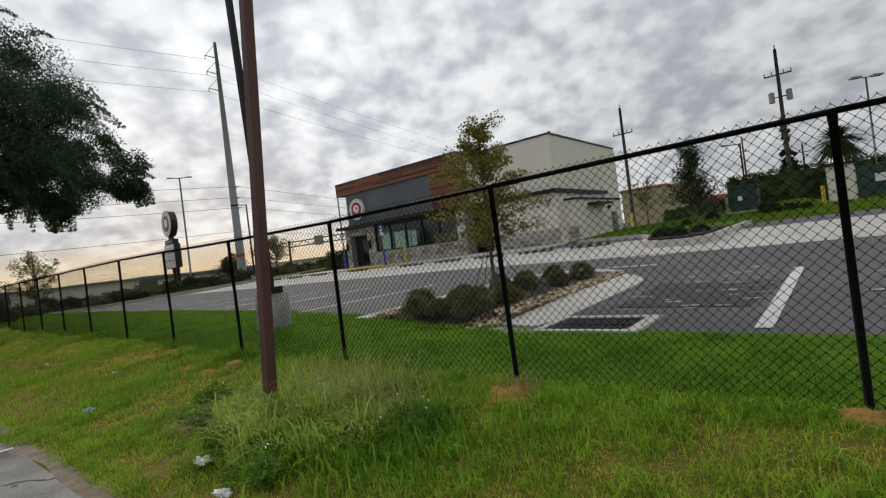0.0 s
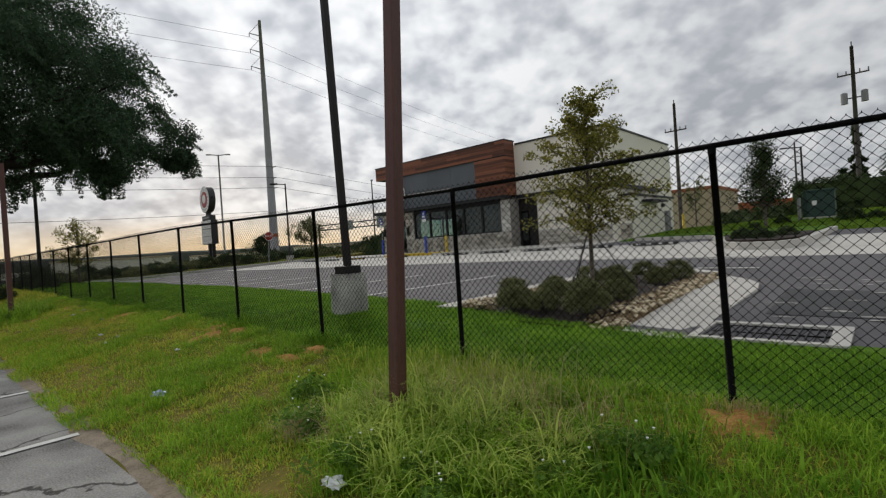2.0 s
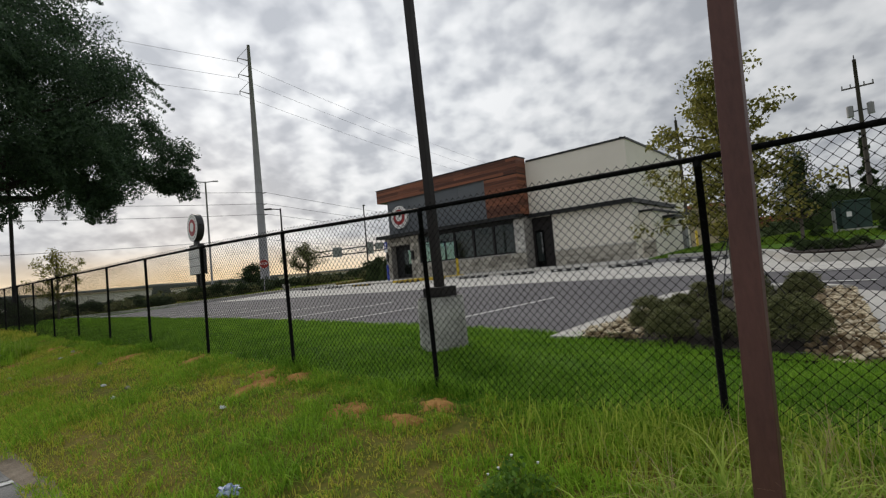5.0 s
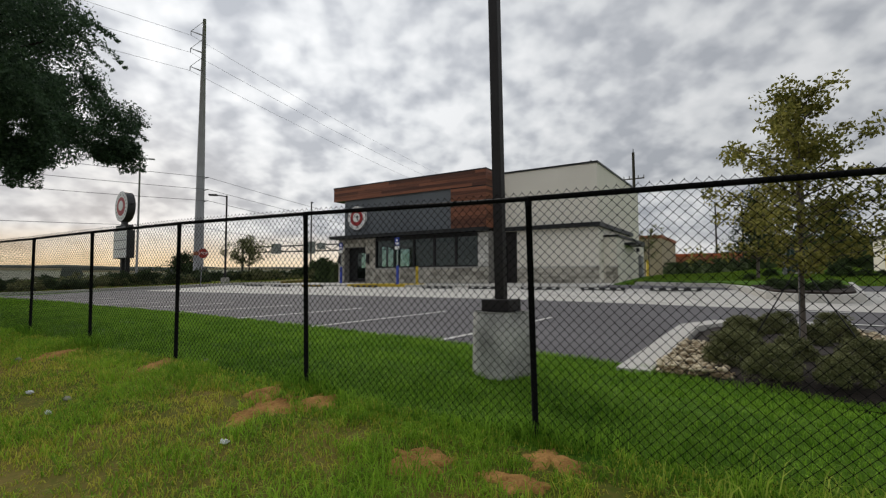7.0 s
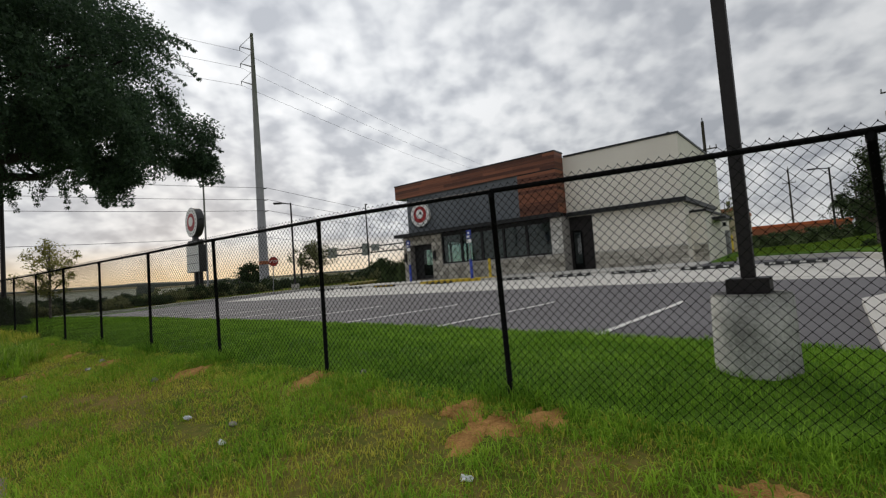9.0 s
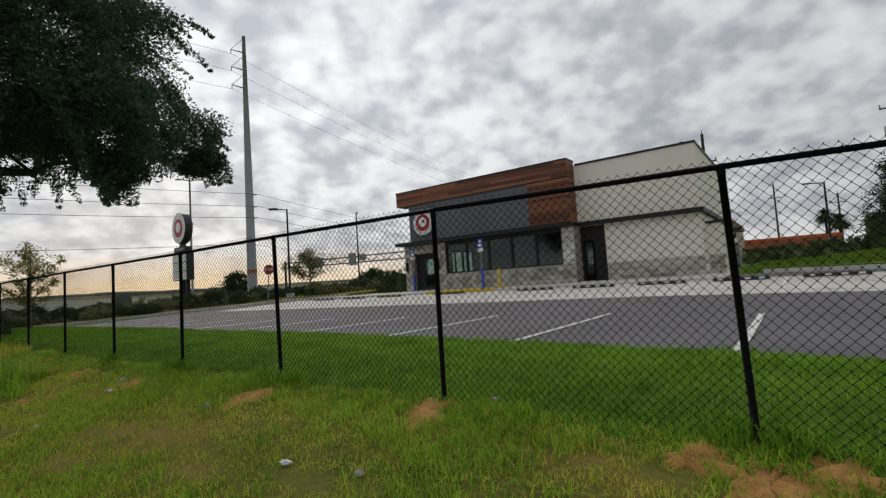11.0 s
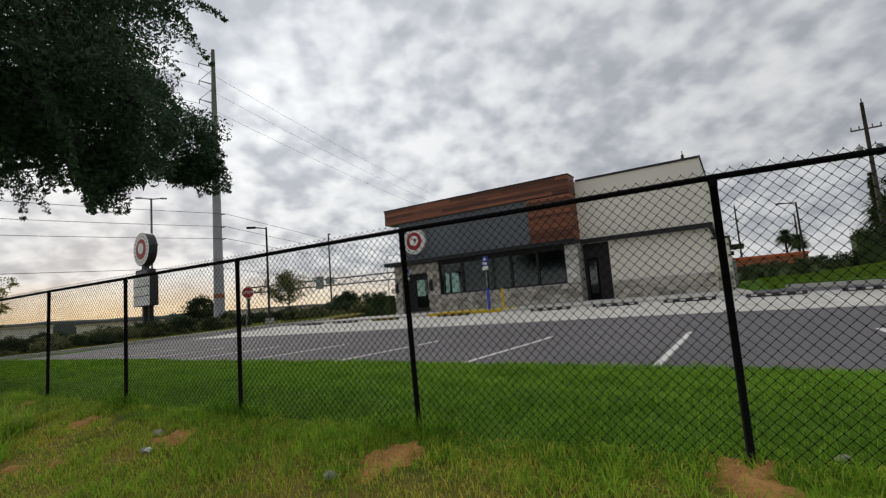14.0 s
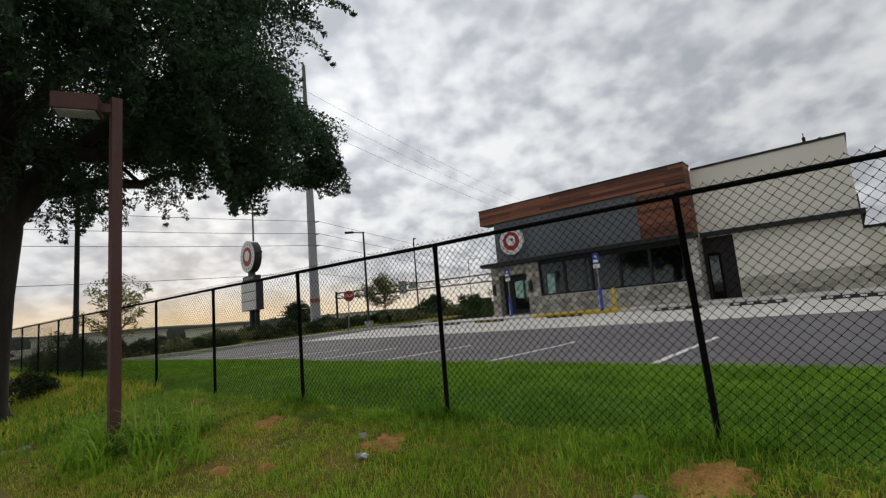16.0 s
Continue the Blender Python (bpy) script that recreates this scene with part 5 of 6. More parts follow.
def palm(x, y, z1, seed, size=1.0):
    base = Vector((x, y, 0.8))
    t = thing("palm_tree", base, "palm with a drooping fan crown", "tree", "palms")
    rng = random.Random(seed)
    part("trunk", tube([base, (x + 0.1, y, z1 * 0.5), (x, y, z1 - 1.2)], [0.24, 0.18, 0.17], 9), "bark", t, smooth=True)
    v, f, n = [], [], []
    top = Vector((x, y, z1 - 1.2))
    for k in range(int(70 * size)):
        a, e = rng.uniform(0, 6.28), rng.uniform(-0.9, 1.3)
        d = Vector((math.cos(a) * math.cos(e), math.sin(a) * math.cos(e), math.sin(e)))
        L = rng.uniform(1.3, 1.9) * size
        s = d.cross(Vector((0, 0, 1)))
        s = s.normalized() if s.length > 0.01 else Vector((1, 0, 0))
        pts = [top + d * L * q - Vector((0, 0, 0.7 * size * q * q)) for q in (0, 0.45, 0.8, 1)]
        for fan in range(-3, 4):
            b = len(v)
            for q, (pt, w) in enumerate(zip(pts, (0.03, 0.055, 0.045, 0.0))):
                o = s * fan * 0.17 * (q / 3) ** 0.8 * L - Vector((0, 0, 0.035 * fan * fan * (q / 3) * size))
                v += [tuple(pt + o + s * w), tuple(pt + o - s * w)]
            for q in range(3):
                f += [b + 2 * q, b + 2 * q + 1, b + 2 * q + 3, b + 2 * q + 2]
                n.append(4)
    ob = from_arrays("fronds", np.array(v) - np.array(base), f, n, "hedge_leaf", "stuff")
    ob.parent = t


palm(-3.1, 92.0, 9.2, 1)
palm(-1.6, 90.0, 8.2, 2)
palm(3.1, 60.0, 8.7, 4, 1.45)


# ---- north side: enclosure, cabinet, buildings ----
def build_enclosure():
    b = thing("dumpster_enclosure", (5.5, 30, 1.05), "cream walled bin enclosure with green gates", "enclosure")
    part("wall", box(2.2, 3.35, 29.3, 33.5, 0.8, 3.05), "stucco", b)
    part("wall", box(7.6, 8.8, 29.3, 33.5, 0.8, 3.05), "stucco", b)
    part("wall", box(3.35, 7.6, 33.2, 33.5, 0.8, 3.05), "stucco", b)
    part("cap", box(2.1, 3.45, 29.2, 33.6, 3.05, 3.2), "dark_metal", b)
    part("cap", box(7.5, 8.9, 29.2, 33.6, 3.05, 3.2), "dark_metal", b)
    for x0, x1 in ((3.4, 5.45), (5.5, 7.55)):
        g = part("gate", box(x0, x1, 29.45, 29.52, 1.1, 2.85), "cabinet_green", b, "dark green metal gate")
        part("notice", box((x0 + x1) / 2 - 0.3, (x0 + x1) / 2 + 0.3, 29.43, 29.45, 1.95, 2.35), "sign_white", g, "white notice")
    part("bollard", tube([(2.0, 28.8, 0.9), (2.0, 28.8, 2.1)], 0.09, 12), "paint_yellow", b, "yellow guard post")


build_enclosure()


def build_cabinet():
    b = thing("transformer_cabinet", (-1.6, 28.5, 1.2), "dark green electrical transformer cabinet on a pad", "utility cabinet")
    part("pad", box(-2.35, -0.65, 27.7, 29.6, 0.9, 1.30), "concrete", b)
    part("body", box(-1.95, -0.82, 27.9, 29.2, 1.29, 2.62, 0.03), "cabinet_green", b)
    part("lid", box(-1.99, -0.78, 27.85, 29.25, 2.62, 2.72, 0.02), "cabinet_green", b)
    part("side_body", box(-2.30, -1.70, 29.22, 29.55, 1.29, 2.80, 0.02), "cabinet_green", b)
    part("door_seam", box(-1.40, -1.38, 27.89, 27.9, 1.4, 2.55), "sign_black", b)
    part("warning_plate", box(-1.75, -1.55, 27.885, 27.9, 1.9, 2.15), "sign_white", b, "pale warning plate")
    for x in (-2.25,):
        part("guard_post", tube([(x, 27.4, 0.9), (x, 27.4, 2.35)], 0.08, 12), "steel_grey", b)


build_cabinet()


def far_building(name, x0, x1, y0, y1, z1, m, label, windows=0, band=None):
    b = thing(name, ((x0 + x1) / 2, (y0 + y1) / 2, 0.5), label, "building")
    part("wall", box(x0, x1, y0, y1, -0.5, z1), m, b)
    part("parapet", box(x0 - 0.1, x1 + 0.1, y0 - 0.1, y1 + 0.1, z1, z1 + 0.35), band or "concrete_dark", b)
    for i in range(windows):
        w = (x1 - x0) / windows
        part("window", box(x0 + (i + 0.25) * w, x0 + (i + 0.75) * w, y0 - 0.03, y0 + 0.05, z1 * 0.45, z1 * 0.75), "window_glass", b)
    return b


far_building("tan_building", -17.2, -12.2, 55, 66, 5.35, "tan_wall", "tan stucco building with flat parapet", 0, "brick_red")
far_building("brick_building", -13.0, -2.8, 68, 76, 3.75, "brick_red", "low brick building with an orange-red roof band", 4, "orange")

# mulch bed at the end of the stall row
bm = prism([(-3.7, 16.6), (-3.3, 15.0), (-2.6, 14.3), (-1.5, 14.1), (-0.9, 14.8), (-0.7, 17.0), (-0.4, 20.9), (-8.4, 20.9), (-4.6, 19.5)], 0.1, lambda x, y: float(lot_z(y)) + 0.16)
solo("end_bed_kerb", bm, "concrete", (-2.5, 17, 0.4), "concrete kerb of the end planting bed", "kerb", kind="structure")
bm = prism([(-3.45, 16.5), (-3.1, 15.1), (-2.5, 14.5), (-1.6, 14.3), (-1.1, 14.9), (-0.9, 17.0), (-0.9, 18.0), (-3.7, 18.0)], 0.2, lambda x, y: float(lot_z(y)) + 0.22)
solo("end_mulch_bed", bm, "mulch", (-2.2, 16, 0.45), "dark mulch bed at the end of the stalls", "planting bed", kind="structure")
bm = prism([(-3.75, 18.0), (-0.85, 18.0), (-0.6, 20.9), (-8.0, 20.9), (-4.7, 19.7)], 0.2, lambda x, y: float(lot_z(y)) + 0.21)
solo("end_grass", bm, "lawn_far", (-3, 19.5, 0.6), "green grass end of the planting bed", "grass", kind="structure")
for i, (x, y, k) in enumerate(((-0.2, 26.0, 0.95), (0.75, 26.2, 0.55), (1.35, 26.1, 0.5), (-2.9, 26.6, 0.6), (-3.8, 24.6, 0.5))):
    cp = copy_thing(wsh, Matrix.Translation((x, y, float(land(x, y)))) @ Matrix.Rotation(i * 0.7, 4, "Z"))
    cp.scale = (k, k, k * 0.9)
for i, (x, y) in enumerate(((-2.8, 15.6), (-2.0, 15.2), (-1.5, 16.2), (-2.4, 16.8), (-3.0, 17.2))):
    cp = copy_thing(wsh, Matrix.Translation((x, y, float(lot_z(y)) + 0.2)) @ Matrix.Rotation(i * 1.1, 4, "Z"))
    cp.scale = (0.55, 0.55, 0.4)


# ---- far west: wall, hills, sign gantry ----
def build_gantry():
    a, b = Vector((-96.8, 62.0, 0)), Vector((-70.0, 88.0, 0))
    d = (b - a).normalized()
    n = Vector((d.y, -d.x, 0))
    turn = Matrix.Rotation(math.atan2(d.y, d.x), 4, "Z")
    g = thing("sign_gantry", a, "steel truss road-sign gantry across the road", "sign gantry")
    for p in (a, b):
        part("post", tube([p, p + Vector((0, 0, 8.1))], 0.24, 10), "dark_metal", g)
    low, high = lambda k: 6.6 + 1.2 * k, lambda k: 7.7 + 1.8 * k
    for z in (low, high):
        part("chord", tube([a + Vector((0, 0, z(0))), b + Vector((0, 0, z(1)))], 0.15, 6), "dark_metal", g)
    m = 22
    for k in range(m):
        p, q = a.lerp(b, k / m), a.lerp(b, (k + 1) / m)
        u, v = (low, high) if k % 2 else (high, low)
        part("web_bar", tube([p + Vector((0, 0, u(k / m))), q + Vector((0, 0, v((k + 1) / m)))], 0.085, 5), "dark_metal", g)
    for s0, s1, z0, z1 in ((5.9, 8.0, 6.4, 8.6), (13.5, 15.2, 6.5, 9.2), (15.6, 17.4, 7.4, 8.9)):
        bm = box((s0 - s1) / 2, (s1 - s0) / 2, -0.08, 0.08, z0, z1, 0.02)
        bmesh.ops.transform(bm, matrix=Matrix.Translation(a + d * (s0 + s1) / 2 + n * 0.3) @ turn, verts=bm.verts)
        part("road_sign", bm, "steel_grey", g, "back of a road sign panel")


build_gantry()
frng = random.Random(90)
wall = thing("barrier_wall", (-108, 60, 0), "long pale concrete barrier wall of the highway", "wall", kind="structure")
for k in range(26):
    y = -70 + k * 9.5
    part("wall_panel", box(-108.3, -108, y, y + 9.4, -1.0, 1.1 + 0.3 * math.sin(k * 0.9)), "far_wall", wall)
for k, (y0, y1, z) in enumerate(((-30, 8, 2.5), (22, 48, 3.2), (56, 74, 2.8), (92, 130, 4.0), (150, 190, 4.8))):
    b = thing("roadside_building", (-150, (y0 + y1) / 2, 0), "distant low pale commercial building", "building", "distant buildings")
    part("wall", box(-158, -150, y0, y1, -1, z), "far_wall", b)
    part("parapet", box(-158.2, -149.8, y0 - 0.2, y1 + 0.2, z, z + 0.5), "tan_wall", b)
# scrub along the road
for i in range(34):
    y = wrng.uniform(6, 88)
    x = -60 - wrng.uniform(0, 5) if i % 3 else -94 - wrng.uniform(0, 10)
    cp = copy_thing(wsh, Matrix.Translation((x, y, 0.25)) @ Matrix.Rotation(wrng.uniform(0, 6.28), 4, "Z"))
    k = wrng.uniform(0.8, 2.2)
    cp.scale = (k * 1.4, k * 1.4, k)
# wooded rise on the horizon
hv, hf = [], []
hn = 160
for i in range(hn + 1):
    a = math.radians(20 + 240 * i / hn)
    r = 520
    h = 13 + 7 * noise.noise(Vector((i * 0.09, 3, 0))) + 2.5 * noise.noise(Vector((i * 0.7, 9, 0)))
    hv += [(r * math.cos(a), r * math.sin(a), -8), (r * math.cos(a), r * math.sin(a), h * 0.75), ((r + 60) * math.cos(a), (r + 60) * math.sin(a), h)]
for i in range(hn):
    for k in range(2):
        p = 3 * i + k
        hf += [p, p + 1, p + 4, p + 3]
from_arrays("distant_hills", hv, hf, np.full(len(hf) // 4, 4), "far_hill", "structure", "distant dark wooded rise on the horizon", "backdrop")


# ---- fittings before the restaurant ----
def wheel_stop(x, y, striped):
    z = float(lot_z(y)) + 0.006
    w = thing("wheel_stop", (x, y, z), "black rubber wheel stop with pale bands" if not striped else "black and yellow rubber wheel stop", "wheel stop", "wheel stops")
    bm = box(x - 0.9, x + 0.9, y - 0.075, y + 0.075, z, z + 0.12)
    for v in bm.verts:
        if v.co.z > z + 0.05:
            v.co.y = y + (v.co.y - y) * 0.6
    bmesh.ops.bevel(bm, geom=bm.edges[:], offset=0.012, segments=1, affect="EDGES")
    part("body", bm, "rubber_stop", w)
    for k in (-0.66, -0.22, 0.22, 0.66):
        b = box(x + k - 0.09, x + k + 0.09, y - 0.079, y - 0.04, z + 0.035, z + 0.10)
        part("reflective_band", b, "paint_yellow" if striped else "paint_white", w)


for sx in (-6.2, -8.95, -11.7, -14.45, -17.2):
    wheel_stop(sx, 17.2, False)
for sx in (-22.3, -26.6):
    wheel_stop(sx, 17.5, True)
for sx in (-29.4, -32.2):
    wheel_stop(sx, 17.4, False)


def parking_sign(x, y):
    z = far_kerb_z(y)
    s = thing("accessible_parking_sign", (x, y, z), "blue accessible-parking sign on a blue sleeved post", "sign", "accessible parking signs")
    part("bollard", tube([(x, y, z), (x, y, z + 1.05), (x, y, z + 1.10)], [0.085, 0.085, 0.05], 14), "paint_blue", s, "blue bollard sleeve", smooth=True)
    part("post", tube([(x, y, z + 1.05), (x, y, z + 2.75)], 0.025, 8), "steel_grey", s)
    f = part("sign_plate", box(x - 0.16, x + 0.16, y - 0.045, y - 0.03, z + 2.25, z + 2.72), "paint_blue", s)
    part("symbol", disc((x, y - 0.05, z + 2.56), (0, 1, 0), 0.07, 0.01, 20), "sign_white", f)
    part("text_bar", box(x - 0.12, x + 0.12, y - 0.052, y - 0.046, z + 2.30, z + 2.42), "sign_white", f)
    part("lower_plate", box(x - 0.16, x + 0.16, y - 0.045, y - 0.03, z + 2.02, z + 2.21), "sign_white", s)


parking_sign(-20.9, 18.7)
parking_sign(-27.0, 20.4)
yb = thing("bollard", (-21.1, 20.9, far_kerb_z(20.9)), "yellow steel guard bollard on the sidewalk", "bollard")
part("sleeve", tube([(-21.1, 20.9, 0.7), (-21.1, 20.9, 1.72), (-21.1, 20.9, 1.79)], [0.085, 0.085, 0.045], 14), "paint_yellow", yb, smooth=True)
yb = thing("bollard", (-10.7, 37.5, 1.0), "yellow steel guard bollard at the drive-through", "bollard")
part("sleeve", tube([(-10.7, 37.5, 0.9), (-10.7, 37.5, 2.3), (-10.7, 37.5, 2.38)], [0.10, 0.10, 0.05], 14), "paint_yellow", yb, smooth=True)
bm = prism([(-24.3, 19.0), (-20.0, 19.0), (-20.0, 20.1), (-24.3, 20.1)], 0.6, lambda x, y: far_kerb_z(y) + 0.012)
solo("tactile_ramp", bm, "paint_yellow", (-22.1, 19.5, 0.65), "yellow tactile warning strip of the ramp", "ramp", kind="structure")
bm = box(-24.3, -20.0, 18.17, 18.23, 0.52, 0.70)
solo("yellow_kerb", bm, "paint_yellow", (-22.1, 18.2, 0.55), "yellow painted kerb face", "kerb", kind="structure")


# ---- stone veneer of the restaurant ----
def build_stones():
    protos = {}
    for m in ("stone", "stone_pale"):
        for k in range(3):
            rng = random.Random(k)
            bm = bmesh.new()
            bmesh.ops.create_cube(bm, size=1.0)
            for v in bm.verts:
                if v.co.y < 0:
                    v.co.x *= rng.uniform(0.95, 0.99)
                    v.co.z *= rng.uniform(0.90, 0.98)
                    v.co.y += rng.uniform(0, 0.14)
            protos[m, k] = mesh_of(bm, "stone", m)
    for parent, m, (x0, x1), (y0, y1), (z0, z1), k in ROCKS:
        ob = new("stone", protos[m, k])
        ob.parent = parent
        ob.location = Vector(((x0 + x1) / 2, (y0 + y1) / 2, (z0 + z1) / 2)) - ROOT[parent]
        ob.scale = (x1 - x0, y1 - y0, z1 - z0)


build_stones()

# ---- bare earth, stones and litter on the verge ----
PATCHES = [(0.15, -0.26, 0.36, 0.22), (2.51, -0.10, 0.22, 0.14), (-5.60, -0.65, 0.36, 0.20), (-4.80, -0.27, 0.26, 0.20), (-4.90, -0.62, 0.30, 0.14),
           (-7.46, -0.52, 0.28, 0.50), (-7.84, -0.30, 0.30, 0.18), (-7.15, -0.22, 0.28, 0.18), (-10.02, -0.30, 0.28, 0.34), (-12.48, -0.46, 0.30, 0.42),
           (-15.28, -0.58, 0.34, 0.26), (-17.43, -0.50, 0.26, 0.24), (-16.74, -1.48, 0.22, 0.10), (-21.8, -2.20, 0.45, 0.22), (-16.2, -1.30, 0.16, 0.08),
           (-20.0, -0.30, 0.3, 0.16)]


def dirt_patch(cx, cy, rx, ry, seed):
    rx, ry = rx * 0.85, ry * 0.85
    rng = random.Random(seed)
    bm = bmesh.new()
    rings, seg = 12, 44
    rows = []
    for i in range(rings + 1):
        q = i / rings
        row = []
        for k in range(seg):
            a = 2 * math.pi * k / seg
            w = 0.92 + 0.75 * noise.noise(Vector((math.cos(a) * 1.5, math.sin(a) * 1.5, seed * 3.1))) + 0.45 * noise.noise(Vector((math.cos(a) * 5, math.sin(a) * 5, seed * 1.7)))
            x, y = cx + rx * q * w * math.cos(a), cy + ry * q * w * math.sin(a)
            h = 0.030 * (1 - q * q) - 0.012 * q + 0.030 * noise.noise(Vector((x * 9, y * 9, seed))) + 0.008 * noise.noise(Vector((x * 40, y * 40, seed)))
            row.append(bm.verts.new((x, y, float(land(x, y)) + (h + 0.012 if i < rings else -0.03))))
        rows.append(row)
    for p, q in zip(rows, rows[1:]):
        for k in range(seg):
            bm.faces.new((p[k], q[k], q[(k + 1) % seg], p[(k + 1) % seg]))
    bm.faces.new(rows[0][::-1])
    bmesh.ops.remove_doubles(bm, verts=rows[0], dist=0.001)
    bmesh.ops.recalc_face_normals(bm, faces=bm.faces[:])
    solo("earth_patch", bm, "dirt", (cx, cy, float(land(cx, cy))), "bare reddish earth heaped in the grass", "earth", "bare earth patches", smooth=True)


for i, (cx, cy, rx, ry) in enumerate(PATCHES):
    dirt_patch(cx, cy, rx, ry, i)


def field_stone(x, y, r, seed, label="pale weathered field stone in the grass"):
    rng = random.Random(seed)
    bm = bmesh.new()
    bmesh.ops.create_icosphere(bm, subdivisions=3, radius=1)
    for v in bm.verts:
        n = noise.noise(v.co * 1.3 + Vector((seed, 0, 0))) * 0.35 + noise.noise(v.co * 4 + Vector((0, seed, 0))) * 0.08
        v.co = Vector((v.co.x * 1.25, v.co.y * 0.9, v.co.z * 0.7)) * (1 + n) * r
    z = float(land(x, y))
    bmesh.ops.scale(bm, vec=(0.5, 0.5, 0.5), verts=bm.verts)
    bmesh.ops.translate(bm, verts=bm.verts, vec=(x, y, z + r * 0.25))
    solo("field_stone", bm, "limestone", (x, y, z), label, "stone", "field stones", smooth=True)


for i, (x, y, r) in enumerate(((-15.62, -0.57, 0.10), (-12.81, -0.80, 0.10), (-15.31, -0.88, 0.08), (-9.91, -1.23, 0.07), (-15.35, -0.87, 0.06), (-9.55, 0.14, 0.07), (-14.85, -1.80, 0.08), (-21.5, -2.15, 0.14), (-21.9, -2.35, 0.10))):
    field_stone(x, y, r, i + 3)


def crumpled(x, y, lift, r, seed, m, label, name="plastic_bag", cat="litter"):
    rng = random.Random(seed)
    bm = bmesh.new()
    bmesh.ops.create_icosphere(bm, subdivisions=3, radius=1)
    for v in bm.verts:
        n = noise.noise(v.co * 1.8 + Vector((seed, 2, 0))) * 0.7 + noise.noise(v.co * 5 + Vector((0, seed, 0))) * 0.55
        v.co = Vector((v.co.x * 1.3, v.co.y * 0.9, v.co.z * 0.5)) * (0.9 + n) * r
    z = float(land(x, y))
    bmesh.ops.translate(bm, verts=bm.verts, vec=(x, y, z + lift))
    solo(name, bm, m, (x, y, z), label, cat, "litter")


crumpled(-5.31, -2.02, 0.05, 0.075, 1, "plastic_blue", "crumpled blue and white wrapper in the grass", "wrapper")
crumpled(-1.78, -2.14, 0.08, 0.062, 2, "plastic_white", "crumpled white plastic bag caught in weeds")
crumpled(-1.12, -2.30, 0.05, 0.055, 3, "plastic_white", "torn white paper scrap in the grass", "paper_scrap")
crumpled(-10.61, -1.34, 0.04, 0.04, 4, "plastic_white", "flattened white cup in the grass", "paper_cup")
for i, (x, y) in enumerate(((-9.6, -1.5), (-7.22, -1.14), (-15.26, -0.87))):
    crumpled(x, y, 0.03, 0.035, 10 + i, "plastic_white", "small white paper scrap in the grass", "paper_scrap")


# pale scuffs in the patched bay
def build_scuffs():
    rng = np.random.default_rng(6)
    v, f = [], []
    for i in range(46):
        x, y = rng.uniform(-0.6, 1.6), rng.uniform(3.4, 8.6)
        if i > 34:
            x, y = rng.uniform(2.2, 4.6), rng.uniform(3.0, 8.0)
        w, d = rng.uniform(0.12, 0.5), rng.uniform(0.02, 0.06)
        n = 7
        b = len(v)
        for k in range(n):
            q = k / (n - 1)
            t = d * (0.25 + math.sin(math.pi * q)) * rng.uniform(0.5, 1.2)
            px = x + w * (q - 0.5)
            py = y + 0.05 * w * (q - 0.5) + rng.uniform(-0.006, 0.006)
            for s in (-t, t):
                v.append((px, py + s, float(lot_z(py + s, px)) + 0.0125))
        for k in range(n - 1):
            f += [b + 2 * k, b + 2 * k + 2, b + 2 * k + 3, b + 2 * k + 1]
    from_arrays("asphalt_scuff", v, f, np.full(len(f) // 4, 4), "concrete_dark", "stuff", "pale worn scuff marks on the asphalt", "asphalt wear")


build_scuffs()

# gravelly earth along the edge of the old lot
def build_edge():
    bm = bmesh.new()
    rows = []
    for i in range(180):
        x = 8 - i * 0.25
        a = VERGE_S - 0.02 - 0.14 * (noise.noise(Vector((x * 0.9, 1, 2))) + 0.4 * noise.noise(Vector((x * 4, 5, 2))))
        b = VERGE_S + 0.22 + 0.20 * noise.noise(Vector((x * 0.7, 9, 4)))
        rows.append([bm.verts.new((x, a, -0.552)), bm.verts.new((x, (a + b) / 2, -0.535 + 0.012 * noise.noise(Vector((x * 6, 0, 1))))), bm.verts.new((x, b, float(land(x, b)) - 0.005))])
    for p, q in zip(rows, rows[1:]):
        for k in range(2):
            bm.faces.new((p[k], p[k + 1], q[k + 1], q[k]))
    bmesh.ops.recalc_face_normals(bm, faces=bm.faces[:])
    solo("earth_edge", bm, "soil_edge", (0, VERGE_S, -0.55), "crumbling gravelly earth along the old lot", "earth", kind="structure", smooth=True)


mat("soil_edge", (0.15, 0.115, 0.075), (0.42, 0.345, 0.26), 0.95, 6, 60, 0.9)
build_edge()

